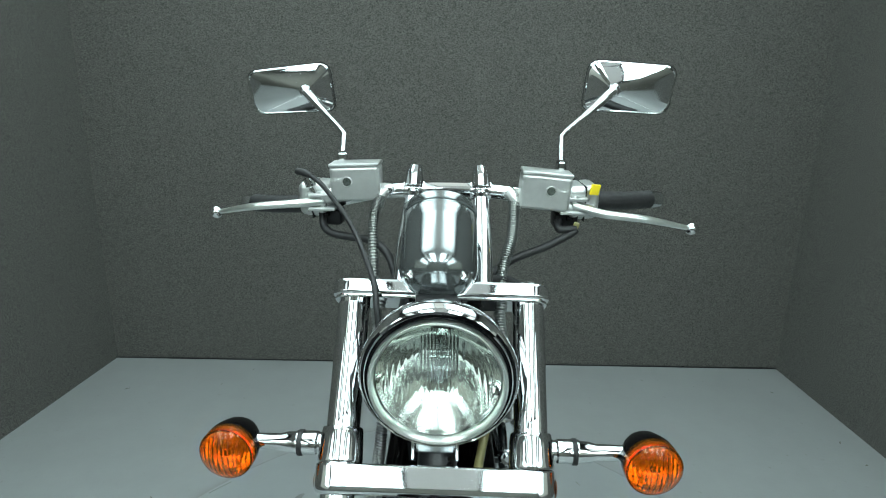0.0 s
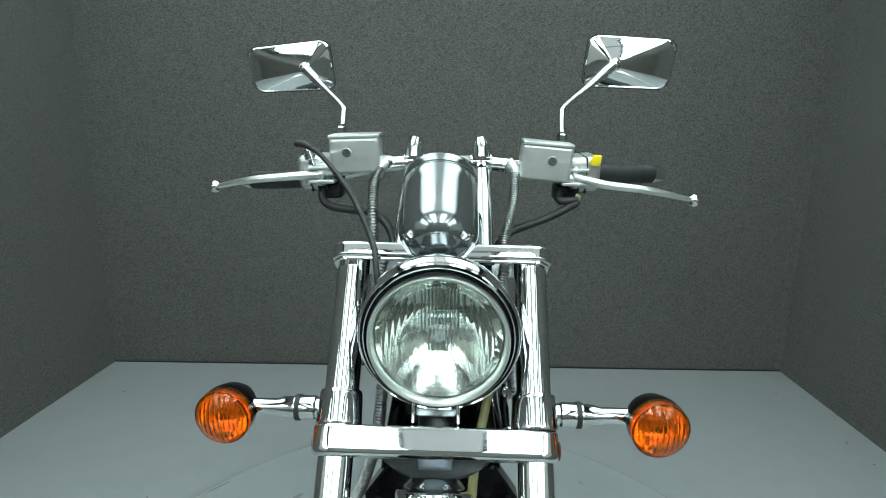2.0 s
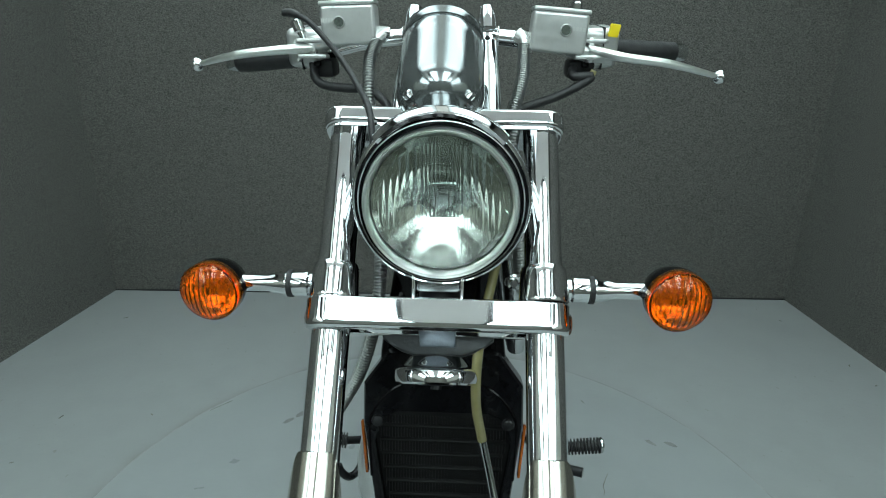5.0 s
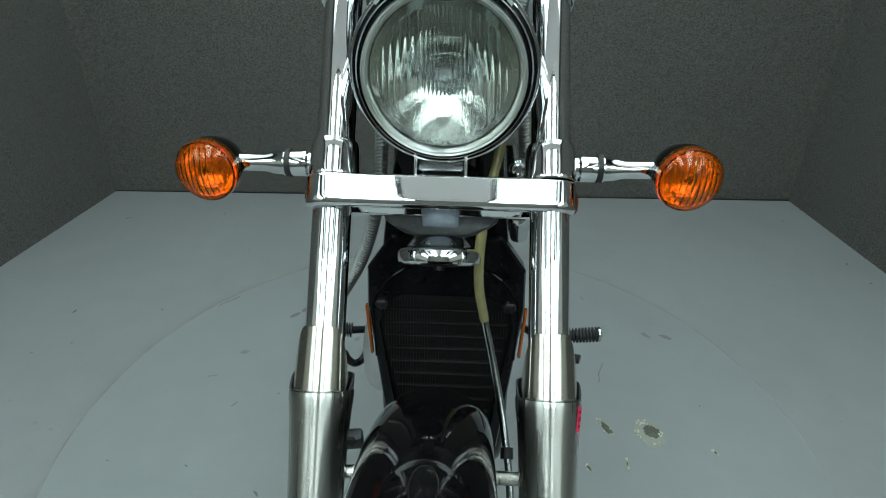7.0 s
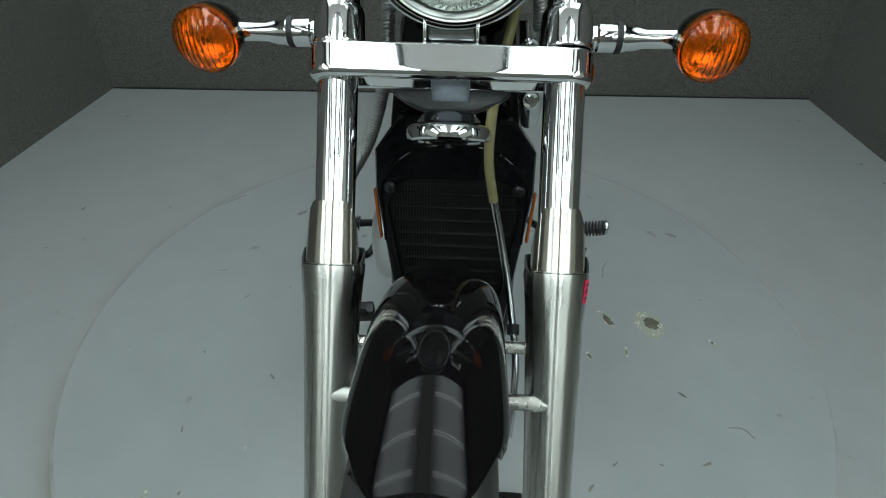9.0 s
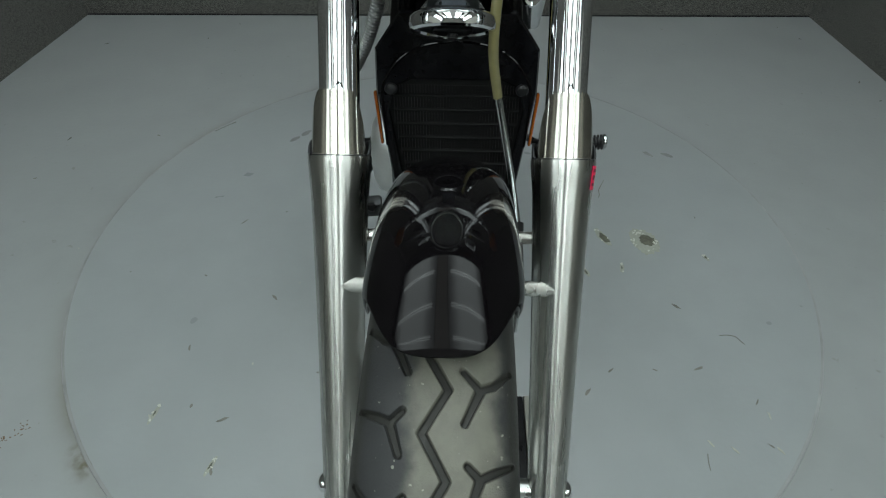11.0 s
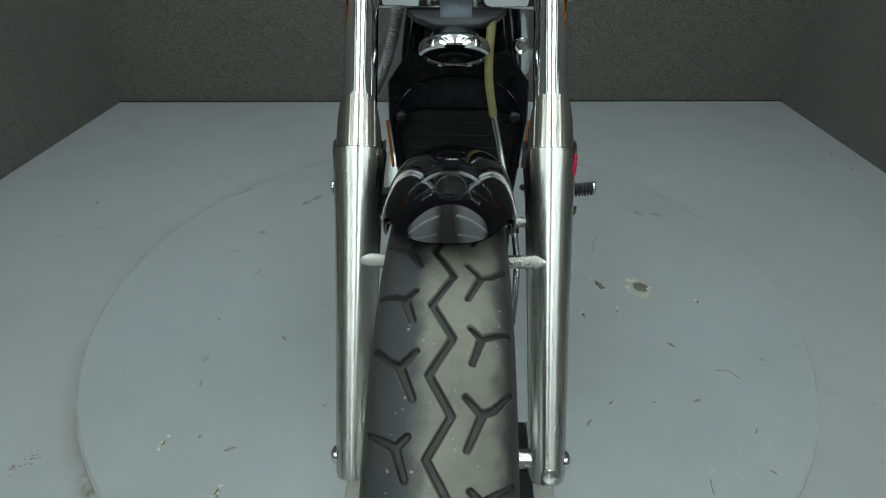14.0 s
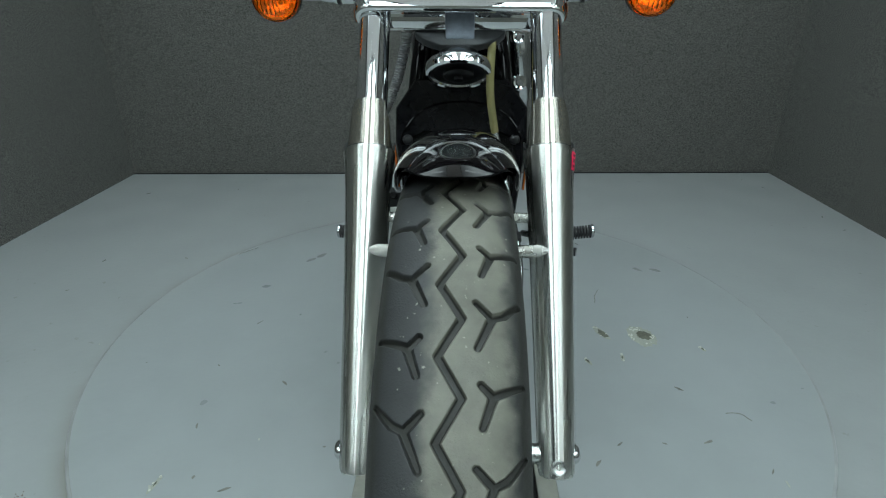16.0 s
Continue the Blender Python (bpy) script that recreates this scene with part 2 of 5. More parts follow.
def stained(m, grime):
    """Brown dirt gathered outside the turntable's edge, uneven along it, and faint wiped streaks."""
    nt = m.node_tree
    p = nt.nodes["Principled BSDF"]
    base = p.inputs["Base Color"].links[0].from_socket
    geo = nt.nodes.new("ShaderNodeNewGeometry")
    dist = nt.nodes.new("ShaderNodeVectorMath")
    dist.operation = "DISTANCE"
    dist.inputs[1].default_value = (0.0116, 1.227, 0.0)
    nt.links.new(geo.outputs["Position"], dist.inputs[0])
    ring = nt.nodes.new("ShaderNodeMapRange")
    ring.inputs["From Min"].default_value, ring.inputs["From Max"].default_value = 0.964, 1.03
    ring.inputs["To Min"].default_value, ring.inputs["To Max"].default_value = 1.0, 0.0
    nt.links.new(dist.outputs["Value"], ring.inputs["Value"])
    soft = nt.nodes.new("ShaderNodeMath")
    soft.operation = "POWER"
    soft.inputs[1].default_value = 3.0
    nt.links.new(ring.outputs["Result"], soft.inputs[0])
    n1 = nt.nodes.new("ShaderNodeTexNoise")
    n1.inputs["Scale"].default_value, n1.inputs["Detail"].default_value = 2.6, 6
    nt.links.new(geo.outputs["Position"], n1.inputs["Vector"])
    patch = nt.nodes.new("ShaderNodeMapRange")
    patch.inputs["From Min"].default_value, patch.inputs["From Max"].default_value = 0.40, 0.66
    nt.links.new(n1.outputs["Fac"], patch.inputs["Value"])
    sep = nt.nodes.new("ShaderNodeSeparateXYZ")
    nt.links.new(geo.outputs["Position"], sep.inputs[0])
    west = nt.nodes.new("ShaderNodeMapRange")
    west.inputs["From Min"].default_value, west.inputs["From Max"].default_value = 0.6, -0.7
    west.inputs["To Min"].default_value, west.inputs["To Max"].default_value = 0.12, 0.55
    nt.links.new(sep.outputs["X"], west.inputs["Value"])
    lean = nt.nodes.new("ShaderNodeMath")
    lean.operation = "MULTIPLY"
    nt.links.new(patch.outputs["Result"], lean.inputs[0])
    nt.links.new(west.outputs["Result"], lean.inputs[1])
    patch = lean
    m1 = nt.nodes.new("ShaderNodeMath")
    m1.operation = "MULTIPLY"
    nt.links.new(soft.outputs[0], m1.inputs[0])
    nt.links.new(patch.outputs[0], m1.inputs[1])
    n2 = nt.nodes.new("ShaderNodeTexNoise")
    n2.inputs["Scale"].default_value, n2.inputs["Detail"].default_value = 38, 5
    nt.links.new(geo.outputs["Position"], n2.inputs["Vector"])
    fleck = nt.nodes.new("ShaderNodeMapRange")
    fleck.inputs["From Min"].default_value, fleck.inputs["From Max"].default_value = 0.68, 0.76
    fleck.inputs["To Max"].default_value = 0.30
    nt.links.new(n2.outputs["Fac"], fleck.inputs["Value"])
    m2 = nt.nodes.new("ShaderNodeMath")
    m2.operation = "MAXIMUM"
    nt.links.new(m1.outputs[0], m2.inputs[0])
    nt.links.new(fleck.outputs["Result"], m2.inputs[1])
    for x, y, r in ((-0.678, 0.590, 0.080), (-0.560, 0.475, 0.095), (-0.490, 0.425, 0.100), (-0.780, 0.740, 0.09), (-0.725, 0.655, 0.07)):
        near = nt.nodes.new("ShaderNodeVectorMath")
        near.operation = "DISTANCE"
        near.inputs[1].default_value = (x, y, 0.0)
        nt.links.new(geo.outputs["Position"], near.inputs[0])
        fade = nt.nodes.new("ShaderNodeMapRange")
        fade.interpolation_type = "SMOOTHSTEP"
        fade.inputs["From Min"].default_value, fade.inputs["From Max"].default_value = r, 0.0
        fade.inputs["To Max"].default_value = 3.2 if y < 0.6 else 1.3
        nt.links.new(near.outputs["Value"], fade.inputs["Value"])
        n3 = nt.nodes.new("ShaderNodeTexNoise")
        n3.inputs["Scale"].default_value, n3.inputs["Detail"].default_value = 22, 8
        nt.links.new(geo.outputs["Position"], n3.inputs["Vector"])
        grain = nt.nodes.new("ShaderNodeMapRange")
        grain.inputs["From Min"].default_value, grain.inputs["From Max"].default_value = 0.38, 0.72
        nt.links.new(n3.outputs["Fac"], grain.inputs["Value"])
        hug = nt.nodes.new("ShaderNodeMath")
        hug.operation = "MULTIPLY"
        nt.links.new(fade.outputs["Result"], hug.inputs[0])
        nt.links.new(ring.outputs["Result"], hug.inputs[1])
        spot = nt.nodes.new("ShaderNodeMath")
        spot.operation = "MULTIPLY"
        spot.use_clamp = True
        nt.links.new(hug.outputs[0], spot.inputs[0])
        nt.links.new(grain.outputs["Result"], spot.inputs[1])
        both = nt.nodes.new("ShaderNodeMath")
        both.operation = "MAXIMUM"
        nt.links.new(m2.outputs[0], both.inputs[0])
        nt.links.new(spot.outputs[0], both.inputs[1])
        m2 = both
    mix = nt.nodes.new("ShaderNodeMix")
    mix.data_type = "RGBA"
    mix.inputs["B"].default_value = (*grime, 1)
    nt.links.new(base, mix.inputs["A"])
    nt.links.new(m2.outputs[0], mix.inputs["Factor"])
    nt.links.new(mix.outputs["Result"], p.inputs["Base Color"])


stained(FLOOR, (0.085, 0.066, 0.028))
EDGE_PAINT = material("worn_edge_paint", (0.255, 0.258, 0.258), 0.5, 0.0, 0.35, 14)
CHANNEL = material("beige_painted_steel", (0.27, 0.27, 0.235), 0.5, 0.0, 0.15, 50, 0.0002)
GRIME = material("floor_grime", (0.158, 0.154, 0.135), 0.8, 0.0, 0.4, 60, 0.0004)
BARE = material("bare_concrete", (0.10, 0.10, 0.075), 0.9, 0.0, 0.5, 120, 0.001)
SMUDGE = material("grey_smudge", (0.205, 0.21, 0.205), 0.6, 0.0, 0.25, 90)
RUST = material("brown_specks", (0.13, 0.075, 0.035), 0.8, 0.0, 0.3, 120)
FLAKE = material("pale_paint_flake", (0.37, 0.37, 0.32), 0.7, 0.0, 0.2, 150)
GREY_WALL = material("beige_wall_paint", (0.36, 0.35, 0.31), 0.8, 0.0, 0.08, 12)
FRONT_WALL = material("grey_front_wall", (0.105, 0.102, 0.088), 0.9, 0.0, 0.2, 12)
CEILING = material("dark_ceiling", (0.07, 0.072, 0.07), 0.9, 0.0, 0.06, 12)
DIFFUSER = glowing("lamp_diffuser", (0.88, 1.0, 0.98), LAMP * 0.98)
DIM_DIFFUSER = glowing("dim_lamp_diffuser", (0.98, 1.0, 0.89), LAMP * 0.075)
# no lamp: a weak glow added to the ceiling for grey reflections
FAINT_FILL = glowing("faint_ceiling_fill", (1.0, 0.95, 0.86), LAMP * 0.015)
WALL_DIFFUSER = glowing("wall_lamp_diffuser", (0.88, 1.0, 0.98), LAMP * 0.42)
REAR_DIFFUSER = glowing("rear_lamp_diffuser", (0.88, 1.0, 0.98), LAMP * 0.47, (0.695, 0.42))
TUBE_GLOW = glowing("tube_glow", (0.88, 1.0, 0.98), LAMP * 0.62)
BLACK_METAL = material("black_enamel", (0.02, 0.02, 0.021), 0.5, 0.0, 0.1, 30)
WHITE_METAL = material("white_enamel", (0.75, 0.76, 0.75), 0.4, 0.0, 0.04, 30)

# ---- mesh helpers ----
I4 = Matrix.Identity(4)


def part(name, bm, mat, parent=None, label="", m=I4, sharp=38, faces=False):
    me = bpy.data.meshes.new(name)
    if isinstance(bm, tuple):
        me.from_pydata(bm[0], [], bm[1])
    else:
        bmesh.ops.recalc_face_normals(bm, faces=bm.faces)
        bm.to_mesh(me)
        bm.free()
    me.materials.append(mat)
    me.polygons.foreach_set("use_smooth", [True] * len(me.polygons))
    me.set_sharp_from_angle(angle=radians(sharp))
    ob = new(name, me)
    if faces:
        ob.modifiers.new("flat_faces", "WEIGHTED_NORMAL").keep_sharp = True
    ob.parent = parent
    ob.matrix_basis = m
    if label:
        tagged(ob, label)
    return ob


def lathe(profile, seg=48, m=I4, bm=None):
    """Turns (radius, height) pairs round z."""
    bm = bm or bmesh.new()
    rings = []
    for r, z in profile:
        if r < 1e-5:
            rings.append([bm.verts.new(m @ Vector((0, 0, z)))])
        else:
            rings.append([bm.verts.new(m @ Vector((r * math.cos(2 * math.pi * k / seg), r * math.sin(2 * math.pi * k / seg), z))) for k in range(seg)])
    for a, b in zip(rings, rings[1:]):
        for k in range(seg):
            j = (k + 1) % seg
            if len(a) == 1 and len(b) == 1:
                continue
            if len(a) == 1:
                bm.faces.new((a[0], b[k], b[j]))
            elif len(b) == 1:
                bm.faces.new((a[k], a[j], b[0]))
            else:
                bm.faces.new((a[k], a[j], b[j], b[k]))
    return bm


def curve_points(pts, n):
    """n points along a smooth (Catmull-Rom) line through pts."""
    p = [Vector(q) for q in pts]
    p = [p[0] * 2 - p[1]] + p + [p[-1] * 2 - p[-2]]
    out, spans = [], len(p) - 3
    for i in range(n):
        u = i / (n - 1) * spans
        k = min(int(u), spans - 1)
        t = u - k
        a, b, c, d = p[k:k + 4]
        out.append(0.5 * (2 * b + (c - a) * t + (2 * a - 5 * b + 4 * c - d) * t * t + (3 * b - a - 3 * c + d) * t ** 3))
    return out


def pipe(pts, r, seg=12, n=0, bm=None, m=I4, flat=1.0, up=(0, 0, 1), caps=True, smooth=True):
    """A rod along pts; r: one radius, a list along the line, or a function of 0..1. flat: its thickness along up against its width."""
    bm = bm or bmesh.new()
    line = curve_points(pts, n or 6 * (len(pts) - 1) + 1) if smooth else [Vector(q) for q in pts]
    count = len(line)

    def radius(i):
        u = i / (count - 1)
        if callable(r):
            return r(u)
        if isinstance(r, (int, float)):
            return r
        x = u * (len(r) - 1)
        k = min(int(x), len(r) - 2)
        return r[k] + (r[k + 1] - r[k]) * (x - k)

    side, rings = None, []
    for i, q in enumerate(line):
        t = (line[min(i + 1, count - 1)] - line[max(i - 1, 0)]).normalized()
        if side is None:
            side = t.cross(Vector(up))
            if side.length < 1e-3:
                side = t.cross(Vector((1, 0, 0)))
        side = (side - t * side.dot(t)).normalized()
        other = side.cross(t)
        rr = radius(i)
        rings.append([bm.verts.new(m @ (q + side * rr * math.cos(2 * math.pi * k / seg) + other * rr * flat * math.sin(2 * math.pi * k / seg))) for k in range(seg)])
    for a, b in zip(rings, rings[1:]):
        for k in range(seg):
            bm.faces.new((a[k], a[(k + 1) % seg], b[(k + 1) % seg], b[k]))
    if caps:
        bm.faces.new(rings[0][::-1])
        bm.faces.new(rings[-1])
    return bm


def box(size, m=I4, bevel=0.0, bm=None, seg=2):
    tmp = bmesh.new()
    bmesh.ops.create_cube(tmp, size=1, matrix=Matrix.Diagonal((*size, 1)))
    if bevel:
        bmesh.ops.bevel(tmp, geom=tmp.edges[:], offset=bevel, segments=seg, affect="EDGES", profile=0.5)
    return merge(tmp, m, bm)


def merge(tmp, m=I4, bm=None):
    bm = bm or bmesh.new()
    table = {v: bm.verts.new(m @ v.co) for v in tmp.verts}
    for f in tmp.faces:
        bm.faces.new([table[v] for v in f.verts])
    tmp.free()
    return bm


def prism(outline, depth, m=I4, bevel=0.0, bm=None, seg=2):
    """An outline (x, y) given thickness along z, from 0 to depth, with rounded edges at both faces."""
    tmp = bmesh.new()
    low = [tmp.verts.new((x, y, 0)) for x, y in outline]
    high = [tmp.verts.new((x, y, depth)) for x, y in outline]
    n = len(outline)
    tmp.faces.new(low[::-1])
    tmp.faces.new(high)
    for k in range(n):
        tmp.faces.new((low[k], low[(k + 1) % n], high[(k + 1) % n], high[k]))
    if bevel:
        rim = [e for e in tmp.edges if abs(e.verts[0].co.z - e.verts[1].co.z) < 1e-6]
        bmesh.ops.bevel(tmp, geom=rim, offset=bevel, segments=seg, affect="EDGES", profile=0.5)
    return merge(tmp, m, bm)


def loft(rings, bm=None, m=I4, caps=True):
    """Skins closed rings of equal length, with flat ends."""
    bm = bm or bmesh.new()
    rows = [[bm.verts.new(m @ Vector(p)) for p in ring] for ring in rings]
    n = len(rows[0])
    for a, b in zip(rows, rows[1:]):
        for k in range(n):
            bm.faces.new((a[k], a[(k + 1) % n], b[(k + 1) % n], b[k]))
    if caps:
        bm.faces.new(rows[0][::-1])
        bm.faces.new(rows[-1])
    return bm


def round_rect(w, h, r, seg=6):
    out = []
    for cx, cy, a0 in ((w / 2 - r, h / 2 - r, 0), (-w / 2 + r, h / 2 - r, 90), (-w / 2 + r, -h / 2 + r, 180), (w / 2 - r, -h / 2 + r, 270)):
        for k in range(seg + 1):
            a = radians(a0 + 90 * k / seg)
            out.append((cx + r * math.cos(a), cy + r * math.sin(a)))
    return out


def thing(name, label, category, m=I4, kind="", group=""):
    ob = new(name)
    ob.matrix_basis = m
    ob.empty_display_size = 0.05
    return tagged(ob, label, category, group, kind)


# ---- the room ----
WEST, EAST, BACK, FRONT, TOP, THICK = -1.70, 1.81, 2.80, -3.2, 2.9, 0.1
MID, WIDE = (WEST + EAST) / 2 - 0.05, EAST - WEST + 1.0
tagged(part("floor", box((WIDE, BACK - FRONT + 0.4, 0.1), pose(MID, (BACK + FRONT) / 2, -0.05)), FLOOR), "grey painted concrete floor, scuffed and stained", "floor", kind="structure")
for name, size, m in (("wall_north", (WIDE, THICK, TOP), pose(MID, BACK + THICK / 2, TOP / 2)),
                      ("wall_west", (THICK, 6.1, TOP), pose(WEST, BACK, TOP / 2, 0, 0, -3) @ pose(-THICK / 2, -3.05, 0)),
                      ("wall_east", (THICK, 6.1, TOP), pose(EAST, BACK, TOP / 2, 0, 0, -0.8) @ pose(THICK / 2, -3.05, 0))):
    tagged(part(name, box(size, m), WALL), "wall covered in dark grey carpet", "wall", kind="structure")
tagged(part("wall_south", box((WIDE, THICK, TOP), pose(MID, FRONT - THICK / 2, TOP / 2)), FRONT_WALL), "plain grey wall behind the booth", "wall", kind="structure")
tagged(part("ceiling", box((WIDE, BACK - FRONT + 0.4, 0.1), pose(MID, (BACK + FRONT) / 2, TOP + 0.05)), CEILING), "plain dark grey ceiling", "ceiling", kind="structure")
# black strip added as the dark line of shade where carpet meets floor
tagged(part("baseboard", box((WIDE, 0.006, 0.006), pose(MID, BACK - 0.003, 0.003)), SATIN_BLACK), "thin black strip standing in for the shadow gap at the foot of the carpet", "baseboard", kind="structure")
turntable = thing("turntable", "round grey painted turntable set flush in the floor", "turntable", pose(0.0116, 1.227, 0))
part("plate", lathe([(0, 0.004), (0.955, 0.004), (0.957, 0.0035), (0.957, -0.02)], 160), DISC_PAINT, turntable)
part("edge_ring", lathe([(0.9575, 0.0030), (0.963, 0.0026), (0.9645, 0.0), (0.9645, -0.02)], 160), EDGE_PAINT, turntable, "worn edge of the turntable")


def ceiling_panel(x, y, w, l, glow, rim=0.012):
    lamp = thing("ceiling_panel", "rectangular ceiling panel in a thin black frame, a light switched on or an added faint glow", "ceiling light", pose(x, y, TOP), group="ceiling lights")
    bm = bmesh.new()
    for sx, sy, cx, cy in ((w + 2 * rim, rim, 0, (l + rim) / 2), (w + 2 * rim, rim, 0, -(l + rim) / 2), (rim, l, (w + rim) / 2, 0), (rim, l, -(w + rim) / 2, 0)):
        box((sx, sy, 0.038), pose(cx, cy, -0.019), 0.001, bm, 1)
    part("frame", bm, BLACK_METAL, lamp)
    part("diffuser", box((w, l, 0.01), pose(0, 0, -0.03)), glow, lamp)


for name, m, side in (("wall_west", pose(WEST, BACK, 0, 0, 0, -3), 1), ("wall_east", pose(EAST, BACK, 0, 0, 0, -0.8), -1)):
    tagged(part(name + "_lower", box((0.025, 2.6, 0.80), m @ pose(side * 0.0125, -4.0, 1.40), 0.004), GREY_WALL), "pale beige painted board on the carpet", "wall panel", kind="structure")
    light = thing("wall_light", "long light panel high on the booth wall, switched on", "wall light", m @ pose(side * 0.002, -4.30, 2.23), group="wall lights")
    bm = bmesh.new()
    for sy, sz, cy, cz in ((2.14, 0.02, 0, 0.36), (2.14, 0.02, 0, -0.36), (0.02, 0.70, 1.06, 0), (0.02, 0.70, -1.06, 0)):
        box((0.05, sy, sz), pose(side * 0.025, cy, cz), 0.002, bm, 1)
    part("frame", bm, BLACK_METAL, light)
    part("diffuser", box((0.01, 2.10, 0.70), pose(side * 0.03, 0, 0)), WALL_DIFFUSER, light)
LINE = -0.03
ceiling_panel(LINE, 1.25, 0.300, 2.24, DIM_DIFFUSER, 0.004)
# added glow across the gap, so the fork clamp mirrors grey there
ceiling_panel(LINE, -0.11, 3.10, 0.44, FAINT_FILL, 0.004)
# added faint glow between the lamps, for the grey middle of the chrome
for y in (-0.98, -2.27):
    ceiling_panel(LINE, y, 0.52, 1.26, FAINT_FILL)
for side in (-1, 1):
    for x, w in ((0.60, 0.60), (1.44, 0.38)):
        ceiling_panel(LINE + side * x, -2.27, w, 1.26, DIFFUSER)
    for x, w, glow in ((0.605, 0.61, DIFFUSER), (1.44, 0.38, DIM_DIFFUSER)):
        ceiling_panel(LINE + side * x, -0.98, w, 1.26, glow)
    ceiling_panel(LINE + side * 0.855, 1.25, 1.39, 2.24, REAR_DIFFUSER, 0.004)
    for y in (0.45, 0.51, 1.10, 1.16, 1.85, 1.91):
        tube = thing("tube_lamp", "thin white fluorescent tube under the ceiling panel, switched on", "tube lamp", pose(LINE + side * 0.855, y, TOP - 0.05), group="tube lamps")
        part("tube", pipe([(-0.6, 0, 0), (0.6, 0, 0)], 0.013, 10, 3), TUBE_GLOW, tube)
        for end in (-1, 1):
            part("end_cap", pipe([(end * 0.6, 0, 0), (end * 0.63, 0, 0)], 0.015, 10, 3), WHITE_METAL, tube)

# ---- the motorcycle ----
bike = thing("motorcycle", "black and chrome cruiser motorcycle with brushed silver fork legs", "motorcycle", pose(0.008, 0.347, 0.0195, 0, -0.5, -2.4))
AXLE, RAKE = 0.392, 35.4
FORK = pose(0, 0, AXLE, -RAKE, 0, 0)
FX = 0.1178

# front wheel: tyre with a zigzag centre groove and forked side grooves


def tyre_mesh(R=0.342, across=300):
    """A tyre with a zigzag groove round its crown and forked side grooves, long and short by turns."""
    drop = [(0.0, 0.0), (0.015, 0.001), (0.030, 0.0045), (0.046, 0.013), (0.0535, 0.023), (0.0575, 0.038), (0.0575, 0.053), (0.050, 0.079), (0.040, 0.093)]
    prof = [(-x * 0.95, R - d) for x, d in drop[:0:-1]] + [(x * 0.95, R - d) for x, d in drop]
    curve = np.array([tuple(p) for p in curve_points([(x, r, 0) for x, r in prof], 2000)])[:, :2]
    length = np.concatenate([[0], np.cumsum(np.hypot(*np.diff(curve, axis=0).T))])
    half = length[-1] / 2
    # points along the section lie closer together over the tread
    q = np.linspace(-1, 1, across)
    even = half * (1 + 0.62 * q + 0.38 * q ** 3)
    line = np.stack([np.interp(even, length, curve[:, 0]), np.interp(even, length, curve[:, 1])], -1)
    pitches = 40
    arc = 2 * math.pi * R / pitches
    u = np.concatenate([np.linspace(radians(-25), radians(105), 1150, endpoint=False), np.linspace(radians(105), radians(335), 240, endpoint=False)])
    around = len(u)
    U, X = np.meshgrid(u * R, line[:, 0], indexing="ij")
    Rr = np.broadcast_to(line[:, 1], U.shape).copy()
    V = np.mod(U / arc + 100, 2)

    def dist(ax, av, bx, bv, wa=0.0, wb=0.0):
        """The way to a stroke, less its own half width, which goes from wa to wb along it."""
        best = np.full(U.shape, 9.0)
        for k in (-2, 0, 2):
            px, pv = X - ax, (V + k - av) * arc
            dx, dv = bx - ax, (bv - av) * arc
            t = np.clip((px * dx + pv * dv) / (dx * dx + dv * dv), 0, 1)
            best = np.minimum(best, np.hypot(px - t * dx, pv - t * dv) - wa - (wb - wa) * t)
        return best

    def groove(d, soft):
        return 1 - np.clip(d / soft, 0, 1)

    amp = 0.0079
    cut = np.zeros(U.shape)
    for k in (0, 1):
        cut = np.maximum(cut, groove(np.minimum(dist(amp, k, -amp, k + 0.5, 0.0019, 0.0019), dist(-amp, k + 0.5, amp, k + 1, 0.0019, 0.0019)), 0.0014))
        for side, at, long in ((1, k, k == 0), (-1, k + 0.41, k == 1)):
            tip, up, down = (0.0172, 0.235, 0.385) if long else (0.0203, 0.165, 0.325)
            tip *= side
            mid, fork = at - 0.03, side * 0.0277
            d = dist(tip, at - up, fork, mid, 0.0014, 0.0019)
            d = np.minimum(d, dist(fork, mid + 0.02, tip + side * 0.001, at + down, 0.0022, 0.0015))
            d = np.minimum(d, dist(fork, mid, side * 0.036, mid - 0.07, 0.0018, 0.0018))
            d = np.minimum(d, dist(side * 0.036, mid - 0.07, side * 0.0475, mid - (0.30 if long else 0.16), 0.0018, 0.0008))
            cut = np.maximum(cut, groove(d, 0.0014))
    cut = cut * cut * (3 - 2 * cut)
    Rr -= 0.0058 * cut * (Rr > R - 0.036)
    ang = U / R
    verts = np.stack([X, -Rr * np.sin(ang), Rr * np.cos(ang)], -1).reshape(-1, 3)
    i, j = np.meshgrid(np.arange(around), np.arange(across - 1), indexing="ij")
    a = i * across + j
    b = (i + 1) % around * across + j
    return verts.tolist(), np.stack([a, a + 1, b + 1, b], -1).reshape(-1, 4).tolist()


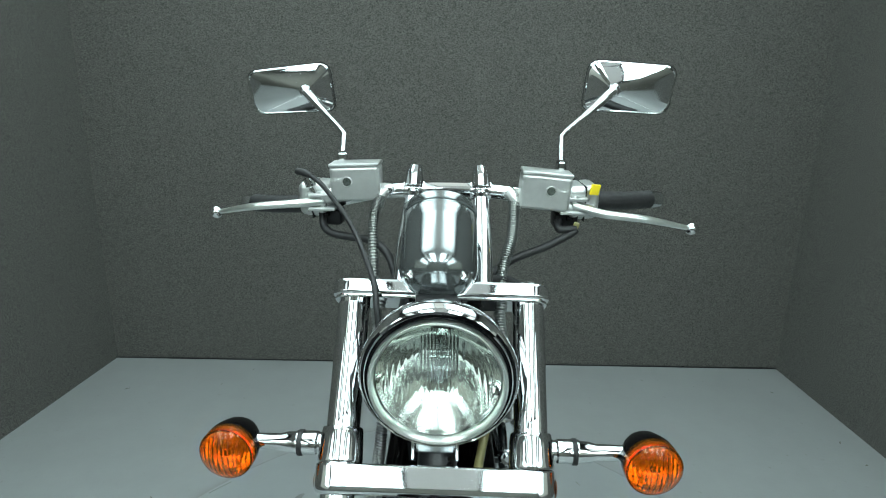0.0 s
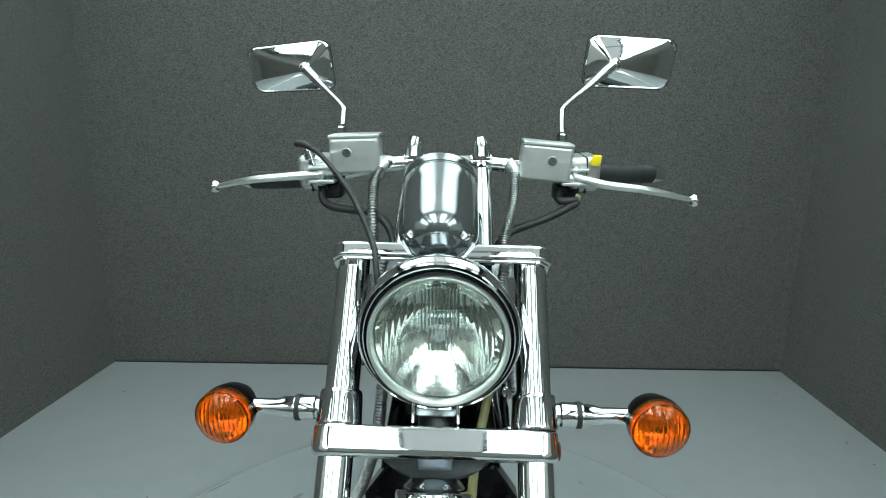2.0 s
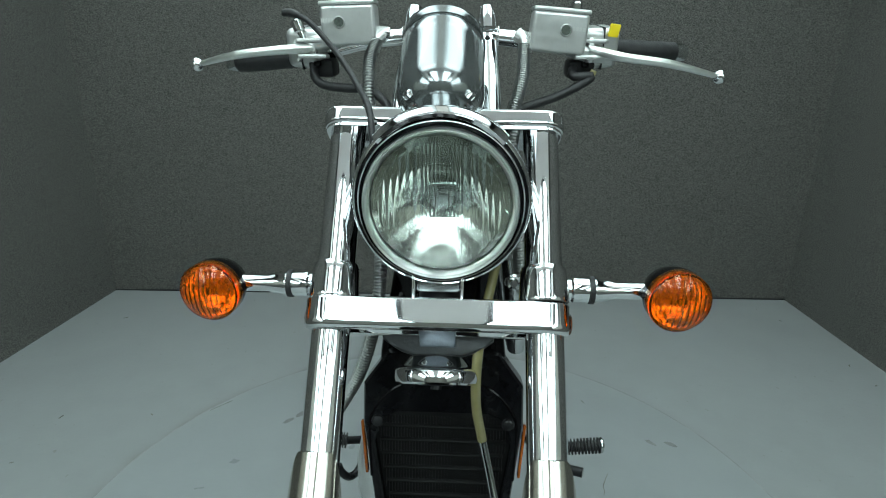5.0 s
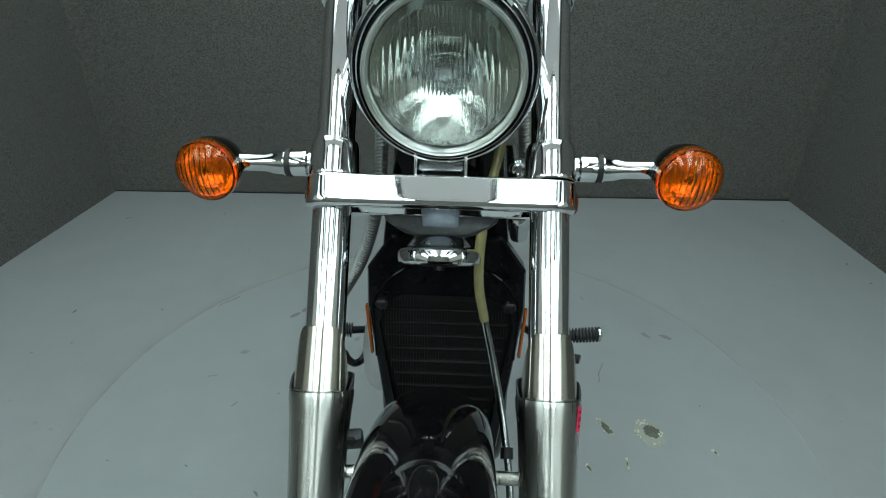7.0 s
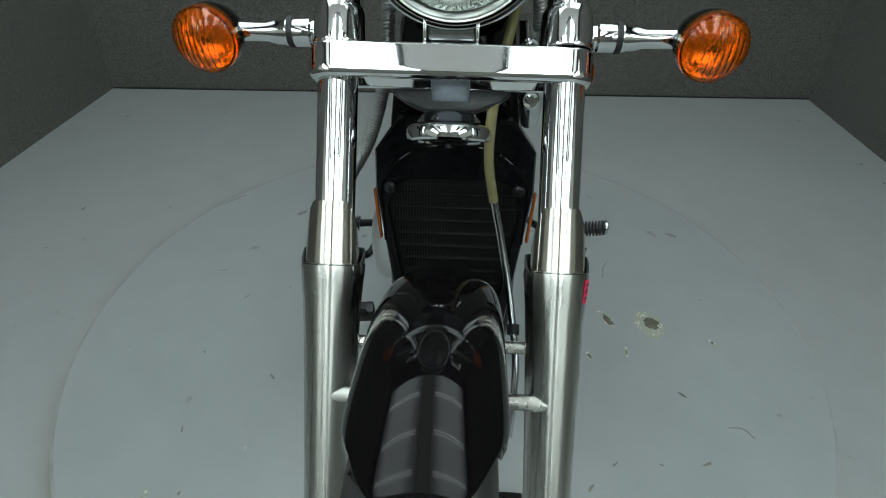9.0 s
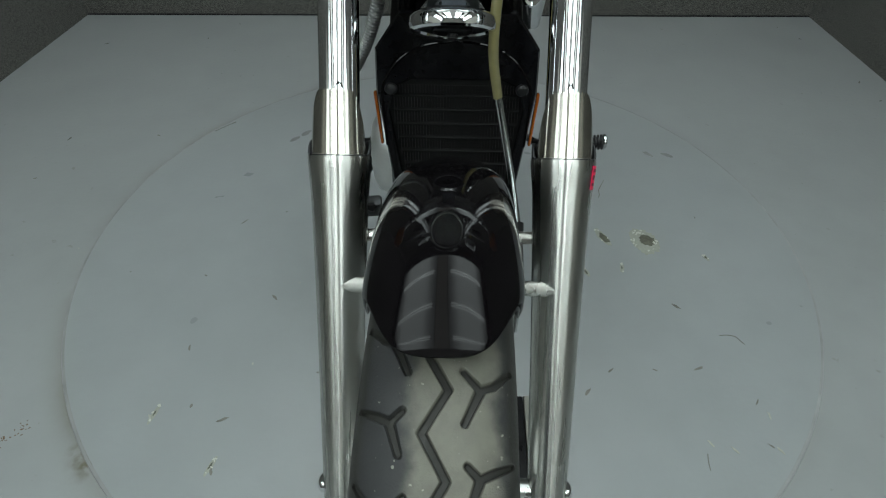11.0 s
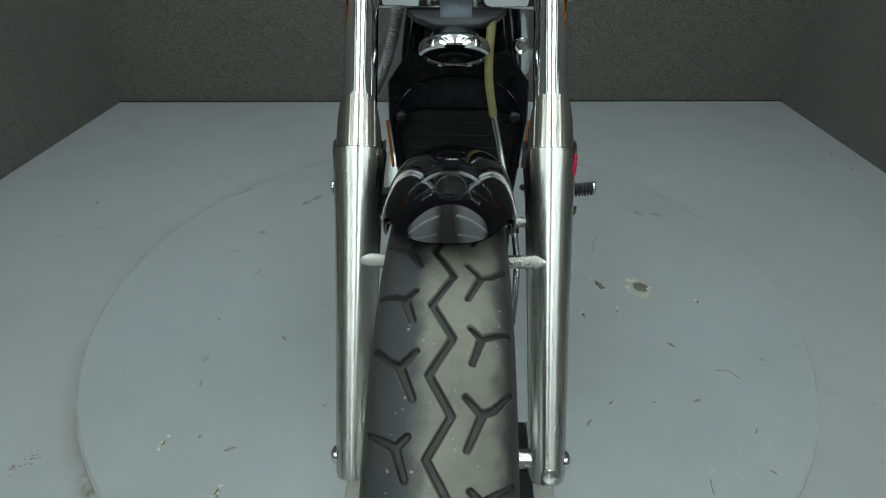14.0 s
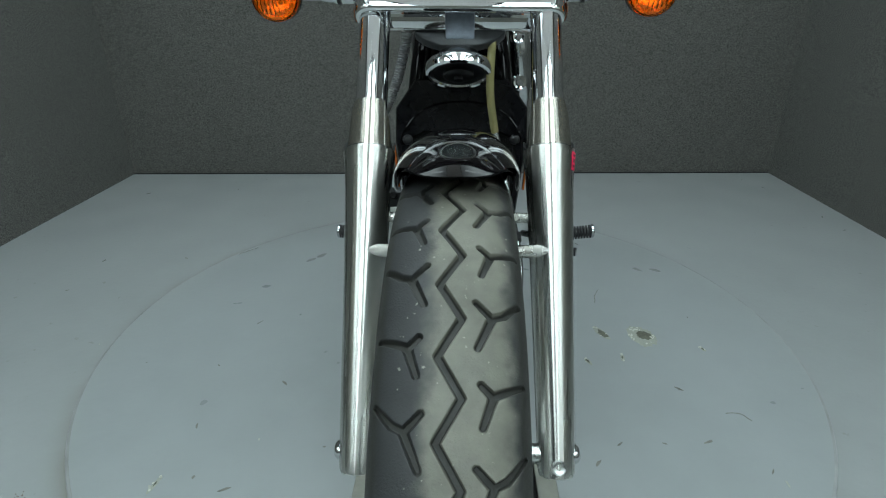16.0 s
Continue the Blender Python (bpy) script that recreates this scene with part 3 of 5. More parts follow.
TREAD_TURN = 12.7
wheel = part("front_wheel", lathe([(0.236, -0.040), (0.250, -0.042), (0.252, -0.038), (0.236, -0.030), (0.228, 0.0), (0.236, 0.030), (0.252, 0.038), (0.250, 0.042), (0.236, 0.040), (0.222, 0.03), (0.216, 0), (0.222, -0.03), (0.236, -0.040)], 96, pose(0, 0, 0, 0, 90, 0)), DULL_CHROME, bike, "chrome wheel rim", pose(-0.0018, -0.006, AXLE + 0.006))
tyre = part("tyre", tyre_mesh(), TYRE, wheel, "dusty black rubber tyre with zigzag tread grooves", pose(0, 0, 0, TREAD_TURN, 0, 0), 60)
part("hub", lathe([(0.012, -0.075), (0.02, -0.075), (0.05, -0.045), (0.05, -0.03), (0.03, -0.02), (0.03, 0.02), (0.05, 0.03), (0.05, 0.045), (0.02, 0.075), (0.012, 0.075)], 40, pose(0, 0, 0, 0, 90, 0)), CAST, wheel)
spoke = bmesh.new()
for k in range(5):
    a = k * 72
    m = pose(0, 0, 0, a, 0, 0)
    pipe([(0.016, 0, 0.03), (0.012, 0, 0.13), (0.014, 0, 0.225)], [0.014, 0.010, 0.013], 10, 8, spoke, m, 0.7)
    pipe([(-0.016, 0, 0.03), (-0.012, 0, 0.13), (-0.014, 0, 0.225)], [0.014, 0.010, 0.013], 10, 8, spoke, m, 0.7)
part("spokes", spoke, CAST, wheel)
part("brake_disc", lathe([(0.085, -0.002), (0.145, -0.002), (0.145, 0.002), (0.085, 0.002), (0.085, -0.002)], 72, pose(-0.068, 0, 0, 0, 90, 0)), STEEL, wheel, "steel brake disc")

# fender


def fender_mesh():
    verts, faces = [], []
    prof = []
    for k in range(-24, 25):
        a = k / 24
        x = 0.0595 * math.copysign(min(1, abs(math.sin(a * math.pi / 2)) ** 0.9), a)
        r = 0.336 + 0.041 * max(0, 1 - (abs(x) / 0.0602) ** 2.05) ** 0.5 - (0.012 if abs(a) == 1 else 0)
        prof.append((x, r))
    inner = [(x * 0.955, r - 0.0035) for x, r in prof][::-1]
    loop = prof + inner
    steps = 64
    for i in range(steps + 1):
        ang = radians(11.6 - 97 * (i / steps) ** 1.3)
        e = max(0.0, 1 - i / 14) ** 2
        for k, (x, r) in enumerate(loop):
            w = min(1.0, abs(x) / 0.0595)
            back = w ** 3.0 * 0.165 * max(0.0, 1 - i / 20) ** 2
            x2, r2 = x * (1 - 0.16 * e * w * w), r + (0.368 - r) * 0.55 * e
            verts.append((x2, -r2 * math.sin(ang - back), r2 * math.cos(ang - back)))
    n = len(loop)
    for i in range(steps):
        for k in range(n):
            a, b = i * n + k, i * n + (k + 1) % n
            faces.append((a, b, b + n, a + n))
    faces.append(tuple(range(n))[::-1])
    faces.append(tuple(range(steps * n, steps * n + n)))
    return verts, faces


part("front_fender", fender_mesh(), GLOSS_BLACK, bike, "gloss black front fender over the tyre", pose(0, 0, AXLE), 50)

# fork legs and tubes
for side in (-1, 1):
    at = FORK @ pose(side * FX, 0, 0)
    prof = [(0, -0.026), (0.016, -0.026), (0.0195, -0.0245), (0.0213, -0.0200), (0.0220, -0.010), (0.0225, 0.02), (0.0236, 0.07), (0.0246, 0.12), (0.0256, 0.17), (0.0268, 0.22), (0.0283, 0.27), (0.0298, 0.315), (0.0310, 0.340), (0.0325, 0.358), (0.0337, 0.3690), (0.0336, 0.3740), (0.0328, 0.3762), (0.0312, 0.3765), (0.022, 0.3765)]
    leg = part("fork_leg", lathe(prof, 64), BRUSHED, bike, "brushed aluminium lower fork leg", at)
    # collar: a tall front plate with rounded shoulders, low at the back
    bm = bmesh.new()
    seg, rows = 96, 12
    grid = []
    for i in range(rows + 1):
        ring = []
        for k in range(seg):
            a = 2 * math.pi * k / seg
            across = abs(math.cos(a))
            tall = 0.0
            if math.sin(a) < 0:
                tall = math.sqrt(max(0.0, 1 - max(0.0, (across - 0.60) / 0.38) ** 2)) if across < 0.98 else 0.0
            s = 0.3765 + (0.012 + 0.052 * tall) * i / rows
            r = 0.0294 - 0.0030 * min(1, (s - 0.3765) / 0.062)
            ring.append(bm.verts.new((r * math.cos(a), r * math.sin(a), s)))
        grid.append(ring)
    ring = [bm.verts.new((v.co.x * 0.93, v.co.y * 0.93, v.co.z + 0.0004)) for v in grid[-1]]
    grid.append(ring)
    grid.append([bm.verts.new((v.co.x * 0.98, v.co.y * 0.98, 0.3765)) for v in ring])
    for a, b in zip(grid, grid[1:]):
        for k in range(seg):
            bm.faces.new((a[k], a[(k + 1) % seg], b[(k + 1) % seg], b[k]))
    part("collar", bm, POLISHED, leg, "polished collar with rounded shoulders")
    part("dust_seal", lathe([(0.021, 0.37), (0.0252, 0.37), (0.0252, 0.386), (0.0245, 0.390), (0.021, 0.390)], 40), RUBBER_BLACK, leg)
    # cup round the seal, low in front and tall at the sides and back
    bm = bmesh.new()
    grid = []
    for r, up in ((0.0328, 0.0), (0.0332, 0.5), (0.0332, 0.95), (0.0327, 1.0), (0.0315, 1.0), (0.0310, 0.95), (0.0310, 0.0)):
        ring = []
        for k in range(72):
            a = 2 * math.pi * k / 72
            q = min(1.0, max(0.0, (math.sin(a) + 0.38) / 0.6))
            ring.append(bm.verts.new((r * math.cos(a), r * math.sin(a), 0.374 + (0.002 + 0.016 * q * q * (3 - 2 * q)) * up)))
        grid.append(ring)
    for a, b in zip(grid, grid[1:]):
        for k in range(72):
            bm.faces.new((a[k], a[(k + 1) % 72], b[(k + 1) % 72], b[k]))
    part("seal_cup", bm, RAW_CAST, leg, "dull metal cup round the fork seal", sharp=60)
    part("fender_lug", pipe([(side * 0.004, -0.0145, 0.240), (-side * 0.014, -0.0168, 0.240), (-side * 0.066, -0.0135, 0.240)], [0.0100, 0.0098, 0.0112, 0.0096, 0.0086, 0.0082, 0.0080, 0.0080], 20, 24), BRUSHED, leg)
    part("fender_stay", pipe([(-side * 0.010, 0.012, 0.290), (-side * 0.060, 0.014, 0.290)], 0.007, 14, 4), BRUSHED, leg)
    part("axle_nut", lathe([(0.0, 0.0055), (0.006, 0.005), (0.0095, 0.003), (0.0115, 0.0), (0.0115, -0.006)], 24, pose(side * 0.0232, 0, 0.0, 0, side * 90, 0)), CHROME, leg)
    part("axle_spacer", lathe([(0.0, -0.001), (0.0115, 0), (0.0115, 0.03), (0, 0.031)], 24, pose(-side * 0.012, 0, 0.0, 0, -side * 90, 0)), STEEL, leg)
    if side > 0:
        bolt = part("pinch_bolt", lathe([(0.0032, -0.001), (0.0036, 0.0012), (0.0068, 0.0018), (0.0075, 0.001), (0.0082, 0.0016), (0.0088, 0.0), (0.0088, -0.006)], 24, pose(0, -0.0212, -0.012, 90, 0, 0)), STEEL, leg, "steel socket bolt")
        part("socket", lathe([(0.0, -0.002), (0.0036, -0.002), (0.0036, 0.0)], 6, pose(0, -0.0212, -0.012, 90, 0, 0)), SATIN_BLACK, bolt)
        tag = bmesh.new()
        rows = []
        for i in range(5):
            s = 0.345 + 0.0245 * i / 4
            r = 0.0313 + 0.0024 * i / 4 + 0.0006
            rows.append([tag.verts.new((r * math.cos(a), r * math.sin(a), s)) for a in [radians(-40 + 20 * k / 5) for k in range(6)]])
        for a, b in zip(rows, rows[1:]):
            for k in range(5):
                tag.faces.new((a[k], a[k + 1], b[k + 1], b[k]))
        sticker = part("sticker", tag, PINK, leg, "small red paper sticker with illegible print")
        print_bars = bmesh.new()
        for s, tall in ((0.3490, 0.003), (0.3555, 0.0045), (0.3630, 0.003)):
            quad = [print_bars.verts.new((0.0323 * math.cos(radians(a)) * (1 + (z - 0.345) * 3.1), 0.0323 * math.sin(radians(a)) * (1 + (z - 0.345) * 3.1), z)) for a, z in ((-36, s), (-26, s), (-26, s + tall), (-36, s + tall))]
            print_bars.faces.new(quad)
        part("print", print_bars, DARK_INK, sticker)
    part("fork_tube", lathe([(0, 0.36), (0.0211, 0.36), (0.0211, 0.826), (0.019, 0.828), (0, 0.828)], 48), CHROME, bike, "chrome fork tube", at)
    cup = part("fork_cup", lathe([(0.020, 0.6005), (0.0272, 0.6005), (0.0279, 0.6020), (0.0280, 0.605), (0.0276, 0.611), (0.0272, 0.618), (0.0267, 0.628), (0.0262, 0.636), (0.0255, 0.6400), (0.0243, 0.6420), (0.0215, 0.6425)], 64), CHROME, bike, "chrome cup on the fork clamp", at)
    cap = part("fork_cap", lathe([(0.0, 0.8300), (0.006, 0.8300), (0.0068, 0.8318), (0.0135, 0.8318), (0.0150, 0.8305), (0.0165, 0.8285), (0.0175, 0.8275), (0.0175, 0.820)], 24), DULL_CHROME, bike, "chrome fork cap bolt", at @ pose(0, 0, 0.004))

# clamps that join the tubes


def clamp_outline(w, front, back, r):
    """A rounded rectangle with extra points beside each corner, which keep its sides flat."""
    out = []
    for cx, cy, a0 in ((w - r, back - r, 0), (-w + r, back - r, 90), (-w + r, -front + r, 180), (w - r, -front + r, 270)):
        pts = [(cx + r * math.cos(radians(a0 + 15 * k)), cy + r * math.sin(radians(a0 + 15 * k))) for k in range(7)]
        a, z = radians(a0), radians(a0 + 90)
        first = (pts[0][0] + 0.002 * math.sin(a), pts[0][1] - 0.002 * math.cos(a))
        last = (pts[-1][0] - 0.002 * math.sin(z), pts[-1][1] + 0.002 * math.cos(z))
        out += [first] + pts + [last]
    full = []
    for p, q in zip(out, out[1:] + out[:1]):
        full.append(p)
        if abs(p[0] - q[0]) > 0.05:
            full += [(p[0] + (q[0] - p[0]) * k / 10, p[1] + (q[1] - p[1]) * k / 10) for k in range(1, 10)]
    return full


def clamp_body(w, front, back, r, s0, steps):
    """A fork clamp skinned through its outline, drawn in by each inset at each height above s0."""
    return loft([[(x, y, s0 + z) for x, y in clamp_outline(w - d, front - d, back - d, r - d)] for z, d in steps], m=FORK @ pose(0, 0, 0, 0, 0, 1.6))


lower = part("lower_fork_clamp", clamp_body(0.1455, 0.0285, 0.029, 0.025, 0.561, [(0.0160, 0.0200), (0.0058, 0.0120), (0.0044, 0.0090), (0.0040, 0.0066), (0.0046, 0.0046), (0.0060, 0.0026), (0.0080, 0.0012), (0.0105, 0.0004), (0.0130, 0.0001), (0.0150, 0.0), (0.0360, 0.0), (0.0370, 0.0001), (0.0382, 0.0010), (0.0396, 0.0030)]), CHROME, bike, "chrome lower fork clamp with rounded ends", sharp=40, faces=True)
upper = part("upper_fork_clamp", clamp_body(0.1455, 0.031, 0.031, 0.024, 0.8062, [(-0.002, 0.0050), (-0.0012, 0.0034), (0.0, 0.0030), (0.0010, 0.0038), (0.0022, 0.0036), (0.0040, 0.0010), (0.0062, 0.0001), (0.0072, 0.0), (0.0190, 0.0), (0.0200, 0.0001), (0.0225, 0.0010), (0.0240, 0.0035)]), CHROME, bike, "polished upper fork clamp", sharp=40, faces=True)
web = [(-0.066, 0.572), (-0.064, 0.563), (-0.054, 0.556), (-0.042, 0.549), (-0.028, 0.545), (0.028, 0.545), (0.042, 0.549), (0.054, 0.556), (0.064, 0.563), (0.066, 0.572)]
part("underside", prism(web, 0.018, FORK @ pose(0, 0.044, 0, 90, 0, 0), 0.003), RAW_CAST, lower, "dull cast web under the clamp")
for side in (-1, 1):
    part("side_reflector", lathe([(0, 0.002), (0.010, 0.0015), (0.012, 0)], 24, FORK @ pose(side * 0.1452, 0.002, 0.58, 0, side * 90, 0)), ORANGE, lower, "small orange reflector")
part("steering_stem", lathe([(0, 0.588), (0.026, 0.588), (0.026, 0.80), (0, 0.80)], 32, FORK @ pose(0, 0.055, 0)), SATIN_BLACK, bike)

# headlight
HEAD = pose(0.0025, 0.352, 0.9925, 94, 0, 0) @ Matrix.Scale(0.949, 4)
shell = part("headlight", lathe([(0, -0.105), (0.02, -0.104), (0.045, -0.093), (0.068, -0.072), (0.083, -0.044), (0.0925, -0.026), (0.0985, -0.0205), (0.1010, -0.0170), (0.1022, -0.0120), (0.1020, -0.0080), (0.1008, -0.0048), (0.0994, -0.0036), (0.0982, -0.0044), (0.0976, -0.0070)], 96), CHROME, bike, "round chrome headlight with fluted glass lens", HEAD)
part("rim_gasket", lathe([(0.0990, -0.0070), (0.0975, -0.0050), (0.0945, -0.0042), (0.0915, -0.0022), (0.0895, 0.0004), (0.0882, 0.0010), (0.0866, 0.0)], 96), RADIATOR_BLACK, shell, "black rim band")
part("rim_band", lathe([(0.0950, -0.0050), (0.0947, -0.0012), (0.0938, 0.0002), (0.0927, -0.0002), (0.0922, -0.0024)], 96), CHROME, shell, "thin chrome ring")
part("inner_rim", lathe([(0.0880, 0.0025), (0.0878, 0.0070), (0.0870, 0.0090), (0.0858, 0.0086), (0.0850, 0.0080), (0.0842, 0.0092), (0.0828, 0.0092), (0.0810, 0.0066), (0.0796, 0.003), (0.0790, -0.004)], 96), RING, shell, "pale metal retaining ring")
# peak over the top of the rim
bm = bmesh.new()
rows = []
for i in range(37):
    a = radians(90 - 43 + 86 * i / 36)
    f = 1 - 0.030 * abs(i / 18 - 1) ** 2.2
    rows.append([bm.verts.new((1.085 * r * f * math.cos(a), 1.085 * r * f * math.sin(a), 1.09 * z - 0.004)) for r, z in ((0.0900, -0.006), (0.0975, -0.012), (0.1000, -0.006), (0.1014, 0.002), (0.1010, 0.009), (0.0985, 0.0145), (0.0950, 0.0170), (0.0915, 0.0160), (0.0900, 0.0115))])
for a, b in zip(rows, rows[1:]):
    for k in range(9):
        bm.faces.new((a[k], a[(k + 1) % 9], b[(k + 1) % 9], b[k]))
bm.faces.new(rows[0])
bm.faces.new(rows[-1])
part("visor", bm, CHROME, shell, "chrome peak over the headlight")


def disc_grid(n):
    """A square grid bent to a unit disc, as rows of (x, y)."""
    out = []
    for i in range(n + 1):
        for j in range(n + 1):
            u, v = -1 + 2 * i / n, -1 + 2 * j / n
            out.append((u * math.sqrt(1 - v * v / 2), v * math.sqrt(1 - u * u / 2)))
    return out


def fluted_lens(R, dome, thick, relief, n):
    """A glass lens: a smooth domed front and a back with the relief(x, y), closed at the rim."""
    pts = disc_grid(n)
    front = [(x * R, y * R, dome * (1 - x * x - y * y)) for x, y in pts]
    back = [(x * R, y * R, dome * (1 - x * x - y * y) - thick - relief(x, y)) for x, y in pts]
    m = n + 1
    faces = []
    for i in range(n):
        for j in range(n):
            a = i * m + j
            faces.append((a, a + m, a + m + 1, a + 1))
            faces.append((a + m * m, a + 1 + m * m, a + m + 1 + m * m, a + m + m * m))
    rim = [i * m for i in range(n)] + [n * m + j for j in range(n)] + [i * m + n for i in range(n, 0, -1)] + [j for j in range(n, 0, -1)]
    for a, b in zip(rim, rim[1:] + rim[:1]):
        faces.append((a, a + m * m, b + m * m, b))
    return front + back, faces


def head_relief(x, y):
    """Moulded back of the lens: fine flutes down the middle, broad ones beside it, and two rows of blocks below."""
    r = math.hypot(x, y)
    if r > 0.90:
        return 0.0
    fade = min(1.0, (0.90 - r) / 0.03)
    if abs(x) < 0.275:
        flute = (0.00058 if y > -0.12 else 0.00030) * abs(math.sin(x * math.pi / 0.0525))
        if 0.50 < y < 0.66:
            flute += 0.00022 * abs(math.sin(y * math.pi / 0.055))
    else:
        flute = (0.00072 if y > -0.34 else 0.00040) * abs(math.sin((x - 0.02) * math.pi / 0.099))
        if y > 0.25:
            flute += 0.00016 * abs(math.sin(y * math.pi / 0.11))
    for edge in (-0.34, -0.52):
        flute += 0.00012 * max(0.0, 1 - abs(y - edge) / 0.012)
    return flute * fade


part("lens", fluted_lens(0.0795, 0.0085, 0.0025, head_relief, 300), GLASS, shell, "fluted clear glass lens", pose(0, 0, 0.0030), 60)
part("reflector", lathe([(0.0785, -0.002)] + [(0.0785 * math.sqrt(k / 12), -0.052 + 0.050 * k / 12) for k in range(11, 0, -1)] + [(0.012, -0.052), (0.0, -0.052)], 64), REFLECTOR, shell, "polished reflector bowl")
part("bulb_shield", lathe([(0.0, -0.013), (0.010, -0.014), (0.0135, -0.018), (0.0135, -0.040), (0.008, -0.046), (0.008, -0.052)], 32), DULL_CHROME, shell, "metal cap over the bulb")
bracket = part("headlight_bracket", box((0.050, 0.03, 0.036), pose(-0.001, 0.385, 0.898, -20, 0, 0), 0.003), SMOKED, bike, "dark metal bracket under the headlight")
for x in (-0.0285, 0.0265):
    part("cheek", box((0.0035, 0.030, 0.040), pose(x, 0.374, 0.898, -20, 0, 0), 0.0012), CHROME, bracket, "chrome cheek plate")

# turn signals


def signal_relief(x, y):
    r2 = x * x + y * y
    return 0.0016 * (1 - abs(math.sin(x * math.pi * 5.5))) + 0.0006 * (1 - abs(math.sin((y + 0.2) * math.pi * 2.3))) if r2 < 0.62 else 0.0


for side in (-1, 1):
    at = pose(-0.2605 if side < 0 else 0.2625, 0.362 if side < 0 else 0.356, 0.887 if side < 0 else 0.890, 90, 0, side * 3) @ Matrix.Scale(1.015, 4)
    body = part("turn_signal", lathe([(0.0315, 0.002), (0.0335, 0.001), (0.0336, -0.006), (0.0320, -0.013), (0.0280, -0.025), (0.0205, -0.037), (0.0110, -0.044), (0.0, -0.047)], 48), GLOSS_BLACK, bike, "amber turn signal with a black bullet housing", at)
    part("amber_lens", fluted_lens(0.0338, 0.0135, 0.0022, signal_relief, 60), AMBER, body, "fluted amber plastic lens", pose(0, 0, 0.0135))
    part("lens_rim", lathe([(0.0338, 0.0), (0.0343, 0.004), (0.0338, 0.0140), (0.0312, 0.0140), (0.0312, 0.0)], 48), AMBER, body, "amber plastic rim")
    part("reflector", lathe([(0.0308, 0.004), (0.027, -0.006), (0.018, -0.014), (0.0, -0.017)], 40), SIGNAL_BOWL, body)
    part("bulb", lathe([(0.0, 0.012), (0.004, 0.011), (0.0068, 0.006), (0.0062, -0.002), (0.0042, -0.008), (0.0042, -0.016)], 20), GLASS, body)
    stem = part("stem", lathe([(0.0080, 0.032), (0.0100, 0.030), (0.0102, 0.064), (0.0128, 0.073), (0.0132, 0.083), (0.0148, 0.086), (0.0148, 0.089)], 32, pose(side * 0.2645, 0.374, 0.890, 0, -side * 90, 0) ), CHROME, bike, "chrome turn signal stem")
    part("rubber_ring", lathe([(0.0130, 0.088), (0.0164, 0.0885), (0.0164, 0.0935), (0.0130, 0.094)], 32, pose(side * 0.2645, 0.374, 0.890, 0, -side * 90, 0)), RUBBER_BLACK, stem)
    part("stem_base", lathe([(0.0145, 0.0935), (0.0150, 0.095), (0.0150, 0.112), (0.0130, 0.1145), (0.0130, 0.13), (0.0, 0.13)], 32, pose(side * 0.2645, 0.374, 0.890, 0, -side * 90, 0)), CHROME, stem)

# speedometer housing
CAN = pose(-0.004, 0.446, 1.076, -42, 0, 0) @ Matrix.Diagonal((1.07, 1.07, 1.04, 1))
dome = [(0.0494 * math.sin(a) ** 0.80, 0.030 - 0.040 * math.cos(a)) for a in [radians(90 * k / 18) for k in range(1, 19)]]
can = part("speedometer", lathe([(0, -0.010)] + dome + [(0.0494, 0.0360), (0.0493, 0.0480), (0.0490, 0.0600), (0.0482, 0.0850), (0.0476, 0.1015), (0.0466, 0.1030), (0.0466, 0.1050), (0.0480, 0.1062), (0.0484, 0.1100), (0.0480, 0.1160), (0.0465, 0.1185), (0.0430, 0.1195), (0.0415, 0.117), (0, 0.117)], 96), SMOKED, bike, "silver bullet-shaped speedometer housing", CAN)
part("neck_plate", box((0.052, 0.030, 0.012), pose(0, 0.010, -0.014), 0.003), SATIN_BLACK, can, "black plate under the housing")
for side in (-1, 1):
    screw = part("screw", lathe([(0, 0.003), (0.0045, 0.0028), (0.0062, 0.001), (0.0062, -0.004)], 20, pose(side * 0.0335, -0.0279, 0.0085, 68, 0, side * 46)), CHROME, can, "cross-head chrome screw")
    slot = bmesh.new()
    for turn in (20, 110):
        box((0.0072, 0.0014, 0.0006), pose(side * 0.0335, -0.0279, 0.0085, 68, 0, side * 46) @ pose(0, 0, 0.0030, 0, 0, turn), 0, slot)
    part("cross_slot", slot, SATIN_BLACK, screw)
part("dial", lathe([(0, 0.1185), (0.041, 0.1185), (0.041, 0.1175)], 48), SATIN_BLACK, can)

SIGHT = material("dark_sight_glass", (0.075, 0.085, 0.075), 0.10, 0.0, 0.8, 260, spec=0.25)

